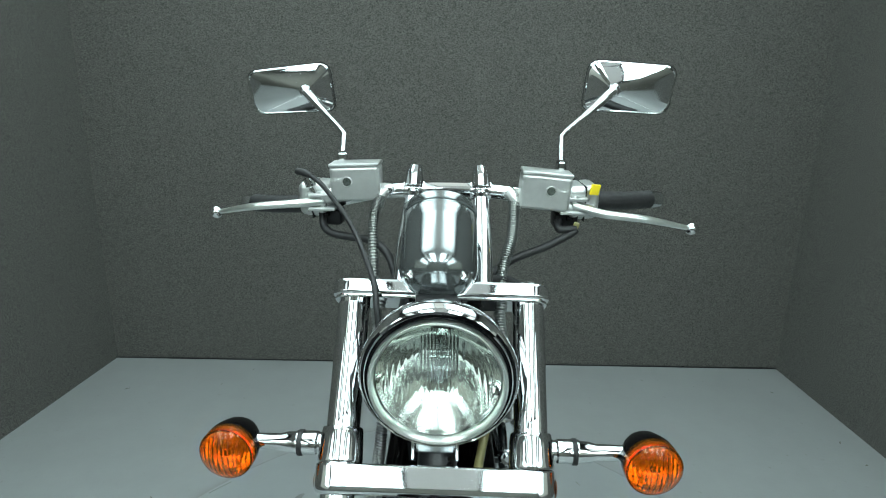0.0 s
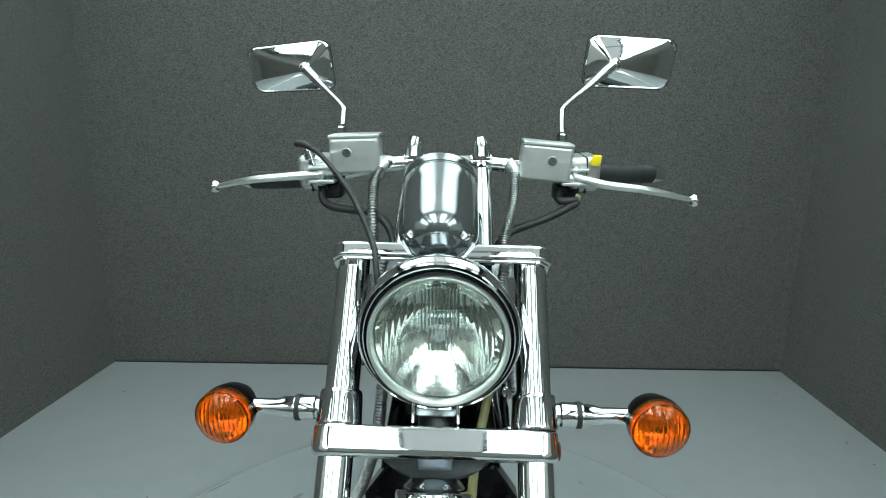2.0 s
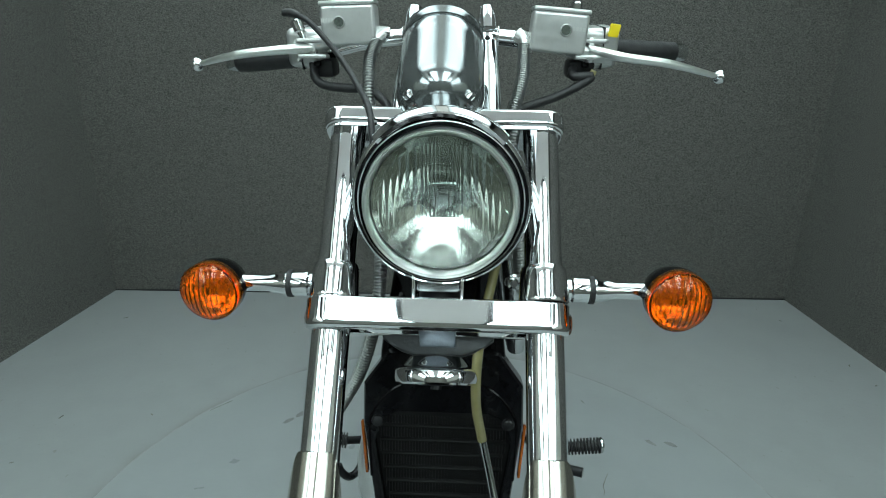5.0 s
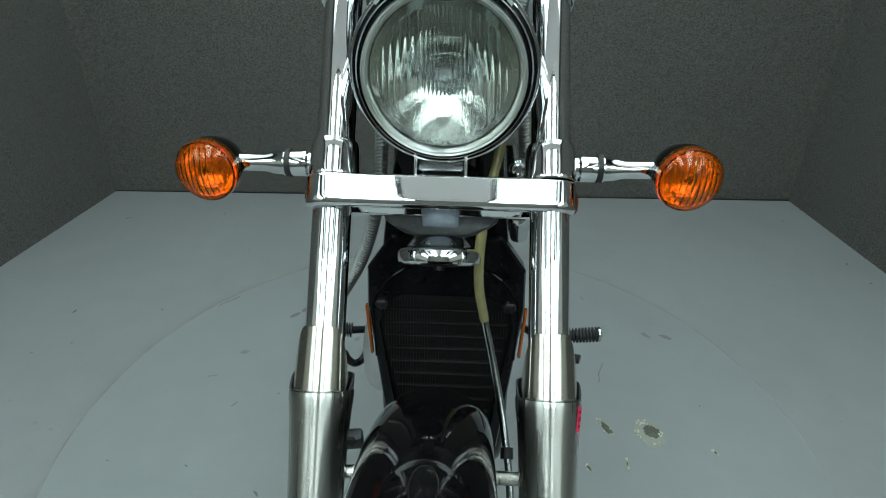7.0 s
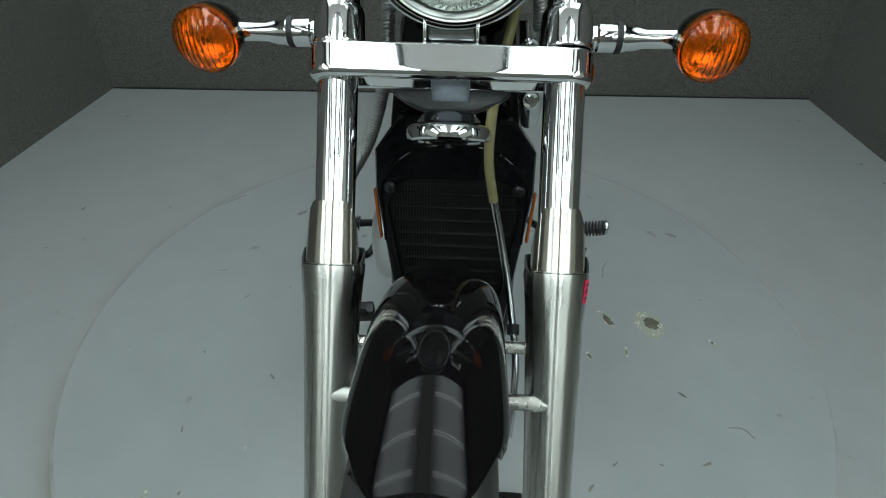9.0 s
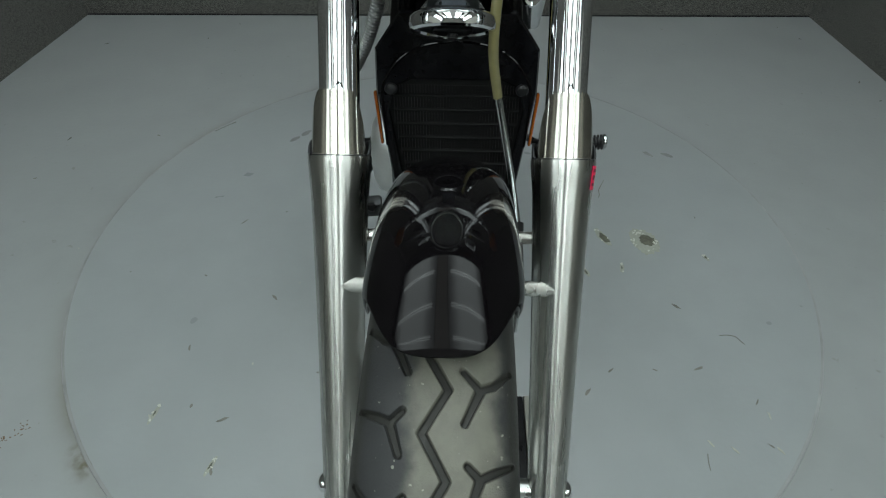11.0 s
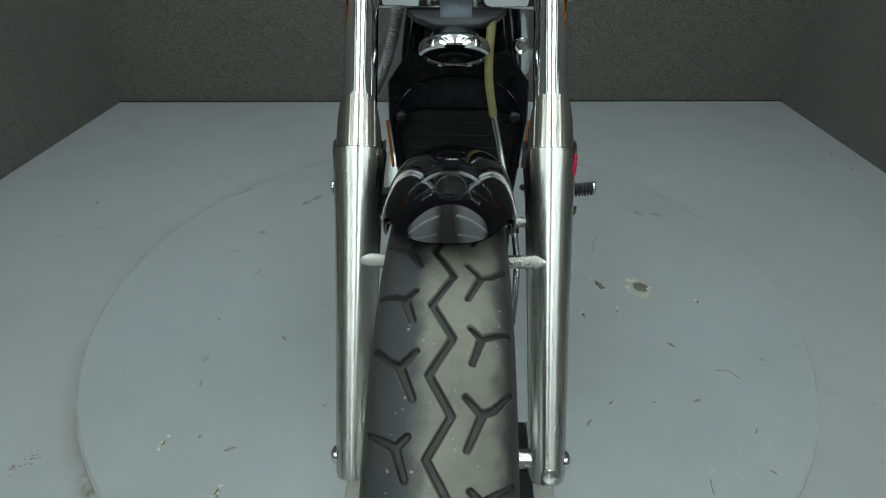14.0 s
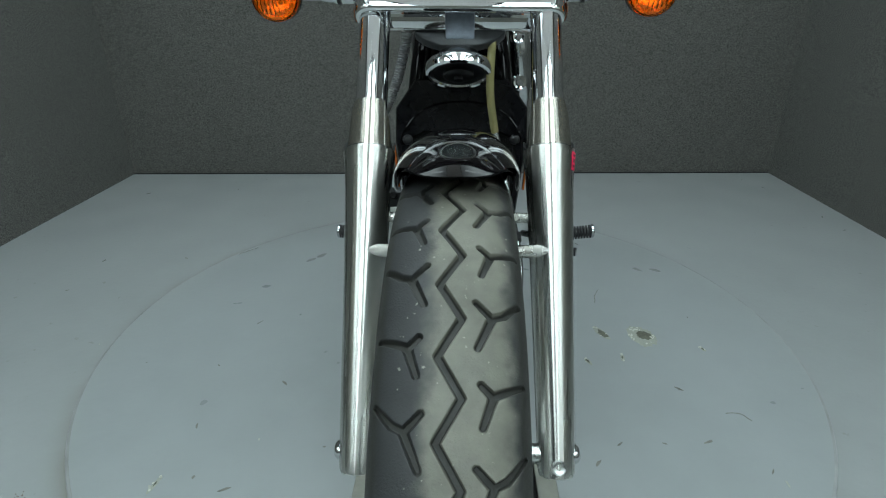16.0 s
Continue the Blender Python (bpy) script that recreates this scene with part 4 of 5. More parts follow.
# handlebar, risers, controls
bar = [(-0.368, 0.745, 1.134), (-0.30, 0.715, 1.138), (-0.22, 0.690, 1.146), (-0.13, 0.678, 1.166), (-0.05, 0.675, 1.174), (0.05, 0.675, 1.174), (0.13, 0.678, 1.166), (0.22, 0.690, 1.156), (0.30, 0.715, 1.154), (0.368, 0.745, 1.152)]
part("handlebar", pipe(bar, 0.0125, 20, 60), CHROME, bike, "chrome tubular handlebar")
for side in (-1, 1):
    riser = part("riser", pipe([(side * 0.057, 0.500, 1.060), (side * 0.057, 0.570, 1.115), (side * 0.056, 0.645, 1.158)], [0.0152, 0.0145, 0.0138], 20, 12), CHROME, bike, "chrome handlebar riser")
    part("clamp", lathe([(0, -0.017), (0.015, -0.017), (0.0165, -0.014), (0.0165, 0.014), (0.015, 0.017), (0, 0.017)], 28, pose(side * 0.055, 0.675, 1.174, 0, 90, 0)), CHROME, riser)
    bolt = part("clamp_bolt", lathe([(0.0, 0.005), (0.0042, 0.005), (0.0042, 0.0065), (0.0075, 0.0062), (0.0085, 0.004), (0.0085, -0.004)], 20, pose(side * 0.055, 0.6600, 1.1690, 78, 0, 0)), CHROME, riser, "chrome socket bolt")
    part("socket", lathe([(0, 0.0052), (0.0042, 0.0052), (0.0042, 0.0064)], 6, pose(side * 0.055, 0.6600, 1.1690, 78, 0, 0)), SATIN_BLACK, bolt)
    part("clamp_nut", lathe([(0, 0.006), (0.006, 0.006), (0.0075, 0.004), (0.0075, -0.004)], 6, pose(side * 0.057, 0.6480, 1.1500, 70, 0, 0)), CHROME, riser)
    part("knob", pipe([(side * 0.055, 0.662, 1.182), (side * 0.054, 0.668, 1.200), (side * 0.052, 0.672, 1.214)], [0.0160, 0.0140, 0.0098], 18, 8), CHROME, riser)
    grip = part("grip", pipe([(side * 0.243, 0.696, 1.150 + side * 0.007), (side * 0.30, 0.715, 1.146 + side * 0.008), (side * 0.352, 0.7385, 1.144 + side * 0.009)], 0.0158, 20, 14), RUBBER_BLACK, bike, "black rubber handlebar grip")
    part("bar_end", pipe([(side * 0.352, 0.7385, 1.144 + side * 0.009), (side * 0.372, 0.7475, 1.143 + side * 0.009)], [0.0152, 0.0152, 0.0135], 20, 5), DULL_CHROME, grip, "metal bar end")
    # control housing with fluid reservoir
    cx = -0.1475 if side < 0 else 0.157
    cz = 1.190 if side < 0 else 1.180
    tilt = 2 if side < 0 else 5
    at = pose(cx, 0.655, cz - 0.002, 3, tilt if side > 0 else -tilt, 0)
    res = part("fluid_reservoir", box((0.080, 0.046, 0.056), I4, 0.006, seg=3), CAST, bike, "silver cast fluid reservoir on the handlebar", at, faces=True)
    part("lid", box((0.0808, 0.0468, 0.006), pose(0, 0, 0.0300), 0.0022), CAST, res)
    glass = part("sight_glass", lathe([(0.0086, 0.0), (0.0086, 0.0016), (0.0076, 0.0024), (0.0066, 0.001), (0.0066, 0)], 28, pose(-0.012 if side < 0 else 0.008, -0.0230, 0.004, 90, 0, 0)), CAST, res, "round sight glass")
    part("window", lathe([(0, 0.0012), (0.0066, 0.0010), (0.0066, 0.0)], 24, pose(-0.012 if side < 0 else 0.008, -0.0228, 0.004, 90, 0, 0)), SIGHT, glass)
    mark = bmesh.new()
    for k in range(4):
        box((0.0035, 0.0006, 0.0055), pose((-0.036 if side < 0 else 0.019) + 0.0048 * k, -0.0232, 0.007), 0, mark)
    part("lettering", mark, PALE_INK, res)
    part("pivot_body", pipe([(side * 0.02, 0.004, -0.018), (side * 0.055, 0.000, -0.024), (side * 0.085, 0.004, -0.026)], [0.017, 0.0155, 0.012], 14, 10, flat=0.8), CAST, res, "cast lever bracket")
    part("banjo", pipe([(-side * 0.036, 0.0, -0.012), (-side * 0.052, 0.0, -0.012), (-side * 0.058, 0.0, -0.012)], [0.010, 0.009, 0.007], 12, 6), STEEL, res)
    # lever
    lz = 1.1575
    lev = [(side * 0.205, 0.650, lz - 0.002), (side * 0.25, 0.640, lz - 0.005 - (0.008 if side > 0 else 0.0)), (side * 0.32, 0.645, lz - 0.012 - (0.010 if side > 0 else 0)), (side * 0.388 + (0.014 if side > 0 else -0.003), 0.664, lz - 0.026 - (0.014 if side > 0 else 0))]
    lever = part("lever", pipe(lev, [0.011, 0.0095, 0.0085, 0.0052], 14, 26, flat=0.72), RING, bike, "polished clutch lever" if side < 0 else "polished brake lever")
    bm = bmesh.new()
    bmesh.ops.create_uvsphere(bm, u_segments=20, v_segments=14, radius=0.0104, matrix=Matrix.Translation(lev[-1]))
    part("ball_end", bm, CHROME, lever)
    # switch housing
    sw = part("switch_housing", box((0.058, 0.050, 0.058), pose(side * 0.218, 0.682, 1.158 + (0.002 if side > 0 else 0.0), 10, -side * 3, side * 12), 0.011, seg=3), CAST, bike, "silver switch housing", faces=True)
    part("switch_block", box((0.040, 0.030, 0.026), pose(side * 0.195, 0.672, 1.128, 10, 0, side * 8), 0.005), SATIN_BLACK, sw, "black plastic switch")
    part("housing_seam", box((0.0015, 0.0520, 0.0600), pose(side * 0.220, 0.682, 1.158 + (0.002 if side > 0 else 0.0), 10, -side * 3, side * 12), 0.0004), SATIN_BLACK, sw)
    for dx, dz in ((-0.012, 0.018), (0.014, -0.016)):
        part("screw", lathe([(0, 0.003), (0.0030, 0.003), (0.0042, 0.0015), (0.0042, -0.004)], 14, pose(side * (0.214 + dx), 0.656, 1.156 + dz, 80, 0, side * 12)), STEEL, sw)
    part("push_button", box((0.010, 0.008, 0.008), pose(side * 0.200, 0.652, 1.134, 10, 0, side * 8), 0.002), GLOSS_BLACK, sw)
    if side > 0:
        part("yellow_tag", box((0.016, 0.004, 0.018), pose(0.238, 0.6525, 1.181, 12, 6, 14), 0.0015), YELLOW, sw, "yellow paper tag on the switch")
        part("wire_clip", box((0.010, 0.006, 0.014), pose(0.212, 0.655, 1.120, 0, 20, 0), 0.002), HOSE_CLEAR, sw)
    # mirror
    mx, my, mz = (-0.294, 0.808, 1.338) if side < 0 else (0.312, 0.785, 1.344)
    at = pose(mx, my, mz, 90 + 9, -3 if side < 0 else 2.5, -side * 8)
    lean, deep = (0.25, 0.0116) if side < 0 else (0.14, 0.0145)

    def trim(x, y):
        """The mirror's outline: sheared, its top edge falling towards the outer end."""
        fall = 1 - lean * (0.5 + 0.5 * side * x / 0.0745)
        return x + side * 0.06 * y, y * fall + 0.0016 * (1 - (x / 0.0745) ** 2) if y > 0 else y

    outline = [trim(x, y) for x, y in round_rect(0.149, 0.087, 0.0190, 8)]
    off = -side * 0.026
    rings = [[(x * 0.96, y * 0.94, -0.004) for x, y in outline], [(x, y, -0.004) for x, y in outline], [(x * 1.01, y * 1.01, 0.001) for x, y in outline], [(x, y, 0.005) for x, y in outline], [(x * 0.974, y * 0.955, 0.0078) for x, y in outline], [(x * 0.956, y * 0.925, 0.0066) for x, y in outline]]
    for u in (0.12, 0.25, 0.4, 0.55, 0.7, 0.83, 0.93):
        rings.append([(x * 0.952 * (1 - u) + off * u + (x / 0.076) * 0.004 * u, y * 0.92 * (1 - u) - 0.004 * u + (y / 0.04) * 0.004 * u, 0.0066 + deep * u ** 0.92) for x, y in outline])
    bm = bmesh.new()
    rows = [[bm.verts.new(p) for p in ring] for ring in rings]
    n = len(outline)
    for a, b in zip(rows, rows[1:]):
        for k in range(n):
            bm.faces.new((a[k], a[(k + 1) % n], b[(k + 1) % n], b[k]))
    bm.faces.new(rows[-1])
    head = part("mirror", bm, CHROME, bike, "rectangular chrome rear-view mirror", at, 30)
    part("mirror_glass", prism([(x * 0.96, y * 0.94) for x, y in outline], 0.002, pose(0, 0, -0.0035)), MIRROR, head)
    part("gasket", prism([(x * 1.02, y * 1.035) for x, y in outline], 0.0035, pose(0, 0, -0.0036)), SATIN_BLACK, head, "black edge of the mirror")
    boss = at @ Vector((off, -0.004, 0.0085 + deep))
    foot = Vector((-0.178 if side < 0 else 0.187, 0.685, cz + 0.034))
    knee = Vector((-0.180 if side < 0 else 0.190, 0.718, 1.262))
    part("mirror_arm", pipe([foot, foot.lerp(knee, 0.75), knee + (boss - knee) * 0.07, knee + (boss - knee) * 0.6, boss], [0.0050, 0.0050, 0.0048, 0.0048, 0.0048, 0.0048, 0.0048, 0.0048, 0.0064, 0.0076, 0.0086, 0.0082], 16, 60), CHROME, bike, "bent chrome mirror arm")
    bm = bmesh.new()
    bmesh.ops.create_uvsphere(bm, u_segments=18, v_segments=12, radius=0.0115, matrix=Matrix.Translation(at @ Vector((off, -0.004, 0.0055 + deep))))
    part("mirror_joint", bm, CHROME, bike, "chrome ball joint of the mirror")
    part("mirror_nut", lathe([(0, 0), (0.0085, 0), (0.0085, 0.012), (0.0065, 0.014), (0.0065, 0.018), (0, 0.018)], 6, pose(*foot, 0, 0, 0) @ pose(0, 0, -0.006)), CHROME, bike)


def ribbed(r, pitch, length, depth=0.13):
    turns = length / pitch
    return lambda u: r * (1 + depth * math.sin(2 * math.pi * turns * u))


# hoses and cables
for name, pts, r, mat, label in (
        ("brake_hose", [(-0.108, 0.640, 1.168), (-0.117, 0.625, 1.130), (-0.112, 0.59, 1.06), (-0.098, 0.53, 0.99), (-0.082, 0.47, 0.92), (-0.080, 0.43, 0.86), (-0.090, 0.425, 0.80), (-0.110, 0.42, 0.74), (-0.138, 0.42, 0.69), (-0.155, 0.43, 0.66)], 0.0078, BRAID, "braided steel hose"),
        ("clutch_hose", [(0.108, 0.640, 1.160), (0.106, 0.615, 1.115), (0.090, 0.585, 1.06), (0.086, 0.54, 1.00), (0.096, 0.49, 0.94), (0.105, 0.50, 0.86)], 0.0078, BRAID, "braided steel hose")):
    length = sum((Vector(a) - Vector(b)).length for a, b in zip(pts, pts[1:]))
    part(name, pipe(pts, ribbed(r, 0.0040, length, 0.15), 14, int(length / 0.0040 * 8)), mat, bike, label, sharp=180)
for name, pts, r, mat, label in (
        ("clutch_cable", [(-0.230, 0.640, 1.203), (-0.201, 0.620, 1.191), (-0.166, 0.590, 1.161), (-0.138, 0.560, 1.133), (-0.110, 0.50, 1.108), (-0.0864, 0.437, 1.087), (-0.0785, 0.410, 1.061), (-0.0755, 0.408, 1.020), (-0.078, 0.425, 0.97), (-0.085, 0.50, 0.90)], 0.0040, RUBBER_BLACK, "black clutch cable"),
        ("wiring_left", [(-0.208, 0.668, 1.138), (-0.206, 0.652, 1.116), (-0.190, 0.645, 1.103), (-0.155, 0.635, 1.099), (-0.120, 0.62, 1.097), (-0.092, 0.60, 1.082), (-0.075, 0.57, 1.05), (-0.065, 0.53, 1.00)], 0.0065, RUBBER_BLACK, "black sleeved wiring"),
        ("wiring_right", [(0.185, 0.665, 1.132), (0.182, 0.640, 1.118), (0.208, 0.640, 1.116), (0.160, 0.63, 1.090), (0.105, 0.61, 1.072), (0.060, 0.57, 1.045), (0.05, 0.53, 1.0)], 0.0065, RUBBER_BLACK, "black sleeved wiring"),
        ("breather_hose", [(0.075, 0.44, 0.93), (0.062, 0.425, 0.87), (0.050, 0.362, 0.845), (0.045, 0.350, 0.795), (0.046, 0.352, 0.745), (0.0545, 0.359, 0.692)], 0.0062, HOSE_CLEAR, "yellowed plastic hose"),
        ("metal_line", [(0.0540, 0.359, 0.696), (0.067, 0.342, 0.640), (0.082, 0.300, 0.575), (0.090, 0.245, 0.530), (0.090, 0.215, 0.490), (0.086, 0.19, 0.44)], 0.0048, DULL_CHROME, "thin metal line")):
    part(name, pipe(pts, r, 12, 50), mat, bike, label)

part("cable_boot", pipe([(-0.244, 0.650, 1.204), (-0.230, 0.640, 1.203), (-0.214, 0.630, 1.198)], [0.0056, 0.0060, 0.0044], 14, 8), RUBBER_BLACK, bike, "black rubber cable boot")
for side in (-1, 1):
    part("lever_pivot", lathe([(0, 0.016), (0.006, 0.016), (0.0075, 0.014), (0.0075, -0.014), (0.0055, -0.018), (0, -0.018)], 16, pose(side * 0.205, 0.648, 1.155)), STEEL, bike, "steel pivot bolt of the lever")
    part("lever_perch", prism([(-0.022, -0.012), (0.020, -0.010), (0.026, 0.000), (0.020, 0.012), (-0.022, 0.012)], 0.006, pose(side * 0.205, 0.650, 1.163, 0, 0, 0 if side > 0 else 180), 0.002), CAST, bike, "cast lever perch", faces=True)
    part("lever_perch_base", prism([(-0.022, -0.012), (0.020, -0.010), (0.026, 0.000), (0.020, 0.012), (-0.022, 0.012)], 0.006, pose(side * 0.205, 0.650, 1.141, 0, 0, 0 if side > 0 else 180), 0.002), CAST, bike, "cast lever perch", faces=True)
    part("hose_fitting", pipe([(side * 0.100, 0.652, 1.175), (side * 0.108, 0.645, 1.168), (side * 0.111, 0.640, 1.150)], [0.0105, 0.0095, 0.0088], 12, 8), STEEL, bike, "steel hose fitting")
part("adjuster", lathe([(0, 0.02), (0.006, 0.02), (0.0085, 0.018), (0.0085, 0.004), (0.0055, 0.002), (0.0055, -0.012)], 16, pose(-0.222, 0.652, 1.176, 0, -20, 0)), CHROME, bike, "knurled chrome cable adjuster")
# horn
horn_at = pose(-0.002, 0.352, 0.786, 148, 0, 0) @ Matrix.Diagonal((1.04, 1.04, 0.92, 1))
horn = part("horn", lathe([(0, -0.033), (0.009, -0.0325), (0.018, -0.0305), (0.026, -0.0265), (0.032, -0.0210), (0.0358, -0.0145), (0.0376, -0.0120), (0.0392, -0.0098), (0.0425, -0.0086), (0.0455, -0.0070), (0.0470, -0.0038), (0.0474, 0.0040), (0.0462, 0.0092), (0.0430, 0.0115), (0.0402, 0.0100), (0.0388, 0.0065)], 56), CHROME, bike, "round chrome horn", horn_at)
part("diaphragm", lathe([(0.0395, 0.0070), (0.036, 0.008), (0.030, 0.005), (0.020, 0.007), (0.010, 0.006), (0.008, 0.009), (0, 0.009)], 48), SATIN_BLACK, horn, "black ringed horn face")
part("horn_boss", lathe([(0.022, 0.005), (0.022, 0.011), (0.019, 0.013), (0.006, 0.013), (0.006, 0.018), (0, 0.018)], 32), SATIN_BLACK, horn, "black boss under the horn")
part("horn_bracket", box((0.0410, 0.056, 0.004), pose(0.0, 0.340, 0.838, 115, 0, 0), 0.0012), BRACKET, bike, "grey metal horn bracket", faces=True)
part("bracket_bend", pipe([(-0.0185, 0.353, 0.8125), (0.0185, 0.353, 0.8125)], 0.0045, 12, 4), CHROME, bike)

# radiator
RAD = pose(0.002, 0.425, 0.60, -12, 0, 0) @ pose(0, 0, 0, 90, 0, 0) @ Matrix.Diagonal((1.035, 1.0, 1, 1))
hexa = [(-0.078, -0.17), (0.078, -0.17), (0.108, 0.06), (0.107, 0.115), (0.074, 0.162), (-0.074, 0.162), (-0.107, 0.115), (-0.108, 0.06)]
hole = [(-0.064, -0.15), (0.064, -0.15), (0.092, 0.03), (0.082, 0.065), (0.06, 0.075), (-0.06, 0.075), (-0.082, 0.065), (-0.092, 0.03)]
bm = bmesh.new()
loops = []
for pts, z in ((hexa, -0.04), (hexa, 0.0), ([(x * 0.975, y * 0.985) for x, y in hexa], 0.006), ([(x * 1.03, y * 1.02) for x, y in hole], 0.006), (hole, 0.003), (hole, -0.012)):
    loops.append([bm.verts.new((x, y, z)) for x, y in pts])
for a, b in zip(loops, loops[1:]):
    for k in range(8):
        bm.faces.new((a[k], a[(k + 1) % 8], b[(k + 1) % 8], b[k]))
bm.faces.new(loops[0])
radiator = part("radiator", bm, RADIATOR_BLACK, bike, "black radiator cover with a slatted core", RAD, 20)
part("core", prism([(x * 1.03, y * 1.02) for x, y in hole], 0.012, pose(0, 0, -0.022)), FIN, radiator)


def core_half(y):
    """Half the width of the tapered core at height y."""
    return 0.064 + 0.028 * min(1, max(0, (y + 0.15) / 0.18))


for k in range(10):
    y = 0.050 - 0.0205 * k
    part("slat", box((2 * core_half(y) - 0.012, 0.0045, 0.006), pose(0, y, -0.007, 25, 0, 0), 0.001, seg=1), FIN_EDGE, radiator)
vanes = bmesh.new()
for k in range(44):
    x = -0.086 + 0.172 * k / 43
    low = -0.146 + max(0, (abs(x) - 0.062) / 0.028 * 0.18)
    if low < 0.05:
        box((0.0012, 0.064 - low, 0.004), pose(x, (0.064 + low) / 2, -0.0085), 0, vanes)
tagged(part("cooling_mesh", vanes, FIN, radiator), kind="stuff")
for side in (-1, 1):
    part("bolt", lathe([(0, 0.005), (0.004, 0.005), (0.0075, 0.003), (0.0085, 0.0), (0.0085, -0.003)], 20, pose(side * 0.0873, 0.0625, 0.008)), SATIN_BLACK, radiator)
    part("side_reflector", box((0.004, 0.078, 0.010), pose(side * 0.1085, 0.014, -0.014, 0, 0, side * -5), 0.0015), ORANGE, radiator, "orange strip reflector")
part("cover_edge", pipe([(-0.096, -0.02, 0.005), (-0.099, 0.055, 0.005), (-0.092, 0.078, 0.005), (-0.074, 0.102, 0.005), (-0.045, 0.119, 0.005), (0.0, 0.125, 0.005), (0.045, 0.119, 0.005), (0.074, 0.102, 0.005), (0.092, 0.078, 0.005), (0.099, 0.055, 0.005), (0.096, -0.02, 0.005)], 0.0020, 8, 72), GLOSS_BLACK, radiator)

# frame and engine behind the fork
for side in (-1, 1):
    part("frame_tube", pipe([(side * 0.035, 0.60, 0.98), (side * 0.055, 0.52, 0.86), (side * 0.075, 0.475, 0.72), (side * 0.085, 0.46, 0.50), (side * 0.085, 0.50, 0.30), (side * 0.10, 0.75, 0.22), (side * 0.10, 1.15, 0.22)], 0.016, 14, 40), GLOSS_BLACK, bike, "black frame tube")
neck = [(-0.030, 0.98), (0.030, 0.98), (0.058, 0.90), (0.080, 0.80), (0.088, 0.66), (-0.088, 0.66), (-0.080, 0.80), (-0.058, 0.90)]
part("frame_neck", prism(neck[::-1], 0.070, pose(0, 0.560, 0, 90, 0, 0), 0.006), GLOSS_BLACK, bike, "black frame neck with gusset plates", faces=True)
part("air_box", box((0.205, 0.30, 0.26), pose(0, 0.83, 0.70), 0.03, seg=3), SATIN_BLACK, bike, "black air box above the engine")
part("loom_hose", pipe([(0.052, 0.545, 1.035), (0.066, 0.560, 1.052), (0.095, 0.580, 1.050), (0.122, 0.585, 1.036), (0.132, 0.590, 1.020)], 0.0062, 12, 26), RUBBER_BLACK, bike, "black wiring hose behind the fork clamp")
part("engine", box((0.20, 0.36, 0.34), pose(0, 0.72, 0.42), 0.03, seg=3), SATIN_BLACK, bike, "black engine block")
part("cylinder", lathe([(0, 0)] + [(0.07 + (0.012 if k % 2 else 0), 0.012 * k) for k in range(14)] + [(0, 0.17)], 32, pose(0, 0.62, 0.58, -20, 0, 0)), SATIN_BLACK, bike, "finned black engine cylinder")
part("air_cleaner", lathe([(0, 0.02), (0.03, 0.018), (0.042, 0.008), (0.045, -0.01), (0.04, -0.03), (0, -0.03)], 36, pose(0.103, 0.63, 0.74, 0, 70, -20)), CHROME, bike, "chrome engine cover")
part("engine_cover", lathe([(0, 0.030), (0.020, 0.029), (0.036, 0.024), (0.046, 0.014), (0.050, 0.0), (0.050, -0.03), (0, -0.03)], 40, pose(-0.112, 0.70, 0.400, 0, -90, 0)), CAST, bike, "rounded silver engine cover")
part("intake", pipe([(0.096, 0.600, 0.850), (0.106, 0.600, 0.790), (0.112, 0.605, 0.730), (0.116, 0.615, 0.680)], [0.018, 0.025, 0.023, 0.014], 20, 16), DULL_CHROME, bike, "chrome intake pipe")
for at, r in (((0.104, 0.576, 0.815), 0.013), ((0.110, 0.578, 0.735), 0.015)):
    part("cover_bolt", lathe([(0, 0.006), (r * 0.4, 0.006), (r * 0.45, 0.002), (r * 0.8, 0.003), (r, 0.0), (r, -0.01)], 24, pose(*at, 80, 0, 10)), CHROME, bike, "round chrome cover bolt")
for side in (-1, 1):
    inner, outer, rise = (0.236, 0.338, 0.014) if side > 0 else (0.236, 0.318, 0.010)
    peg = part("foot_peg", pipe([(side * 0.170, 0.90, 0.290), (side * 0.195, 0.85, 0.305), (side * inner, 0.83, 0.314)], 0.009, 12, 8), SATIN_BLACK, bike, "foot peg with black ribbed rubber")
    part("peg_rubber", pipe([(side * inner, 0.83, 0.314), (side * outer, 0.826, 0.314 + rise)], lambda u: 0.0145 + 0.003 * math.copysign(1, math.sin(2 * math.pi * 14 * u + 0.01)), 14, 100, smooth=True), RUBBER_BLACK, peg, "ribbed black rubber")
    part("peg_end", lathe([(0, 0.004), (0.015, 0.003), (0.0175, 0.0), (0.0175, -0.004), (0, -0.004)], 20, pose(side * (outer + 0.001), 0.826, 0.314 + rise, 0, side * 90, 0)), DULL_CHROME, peg)

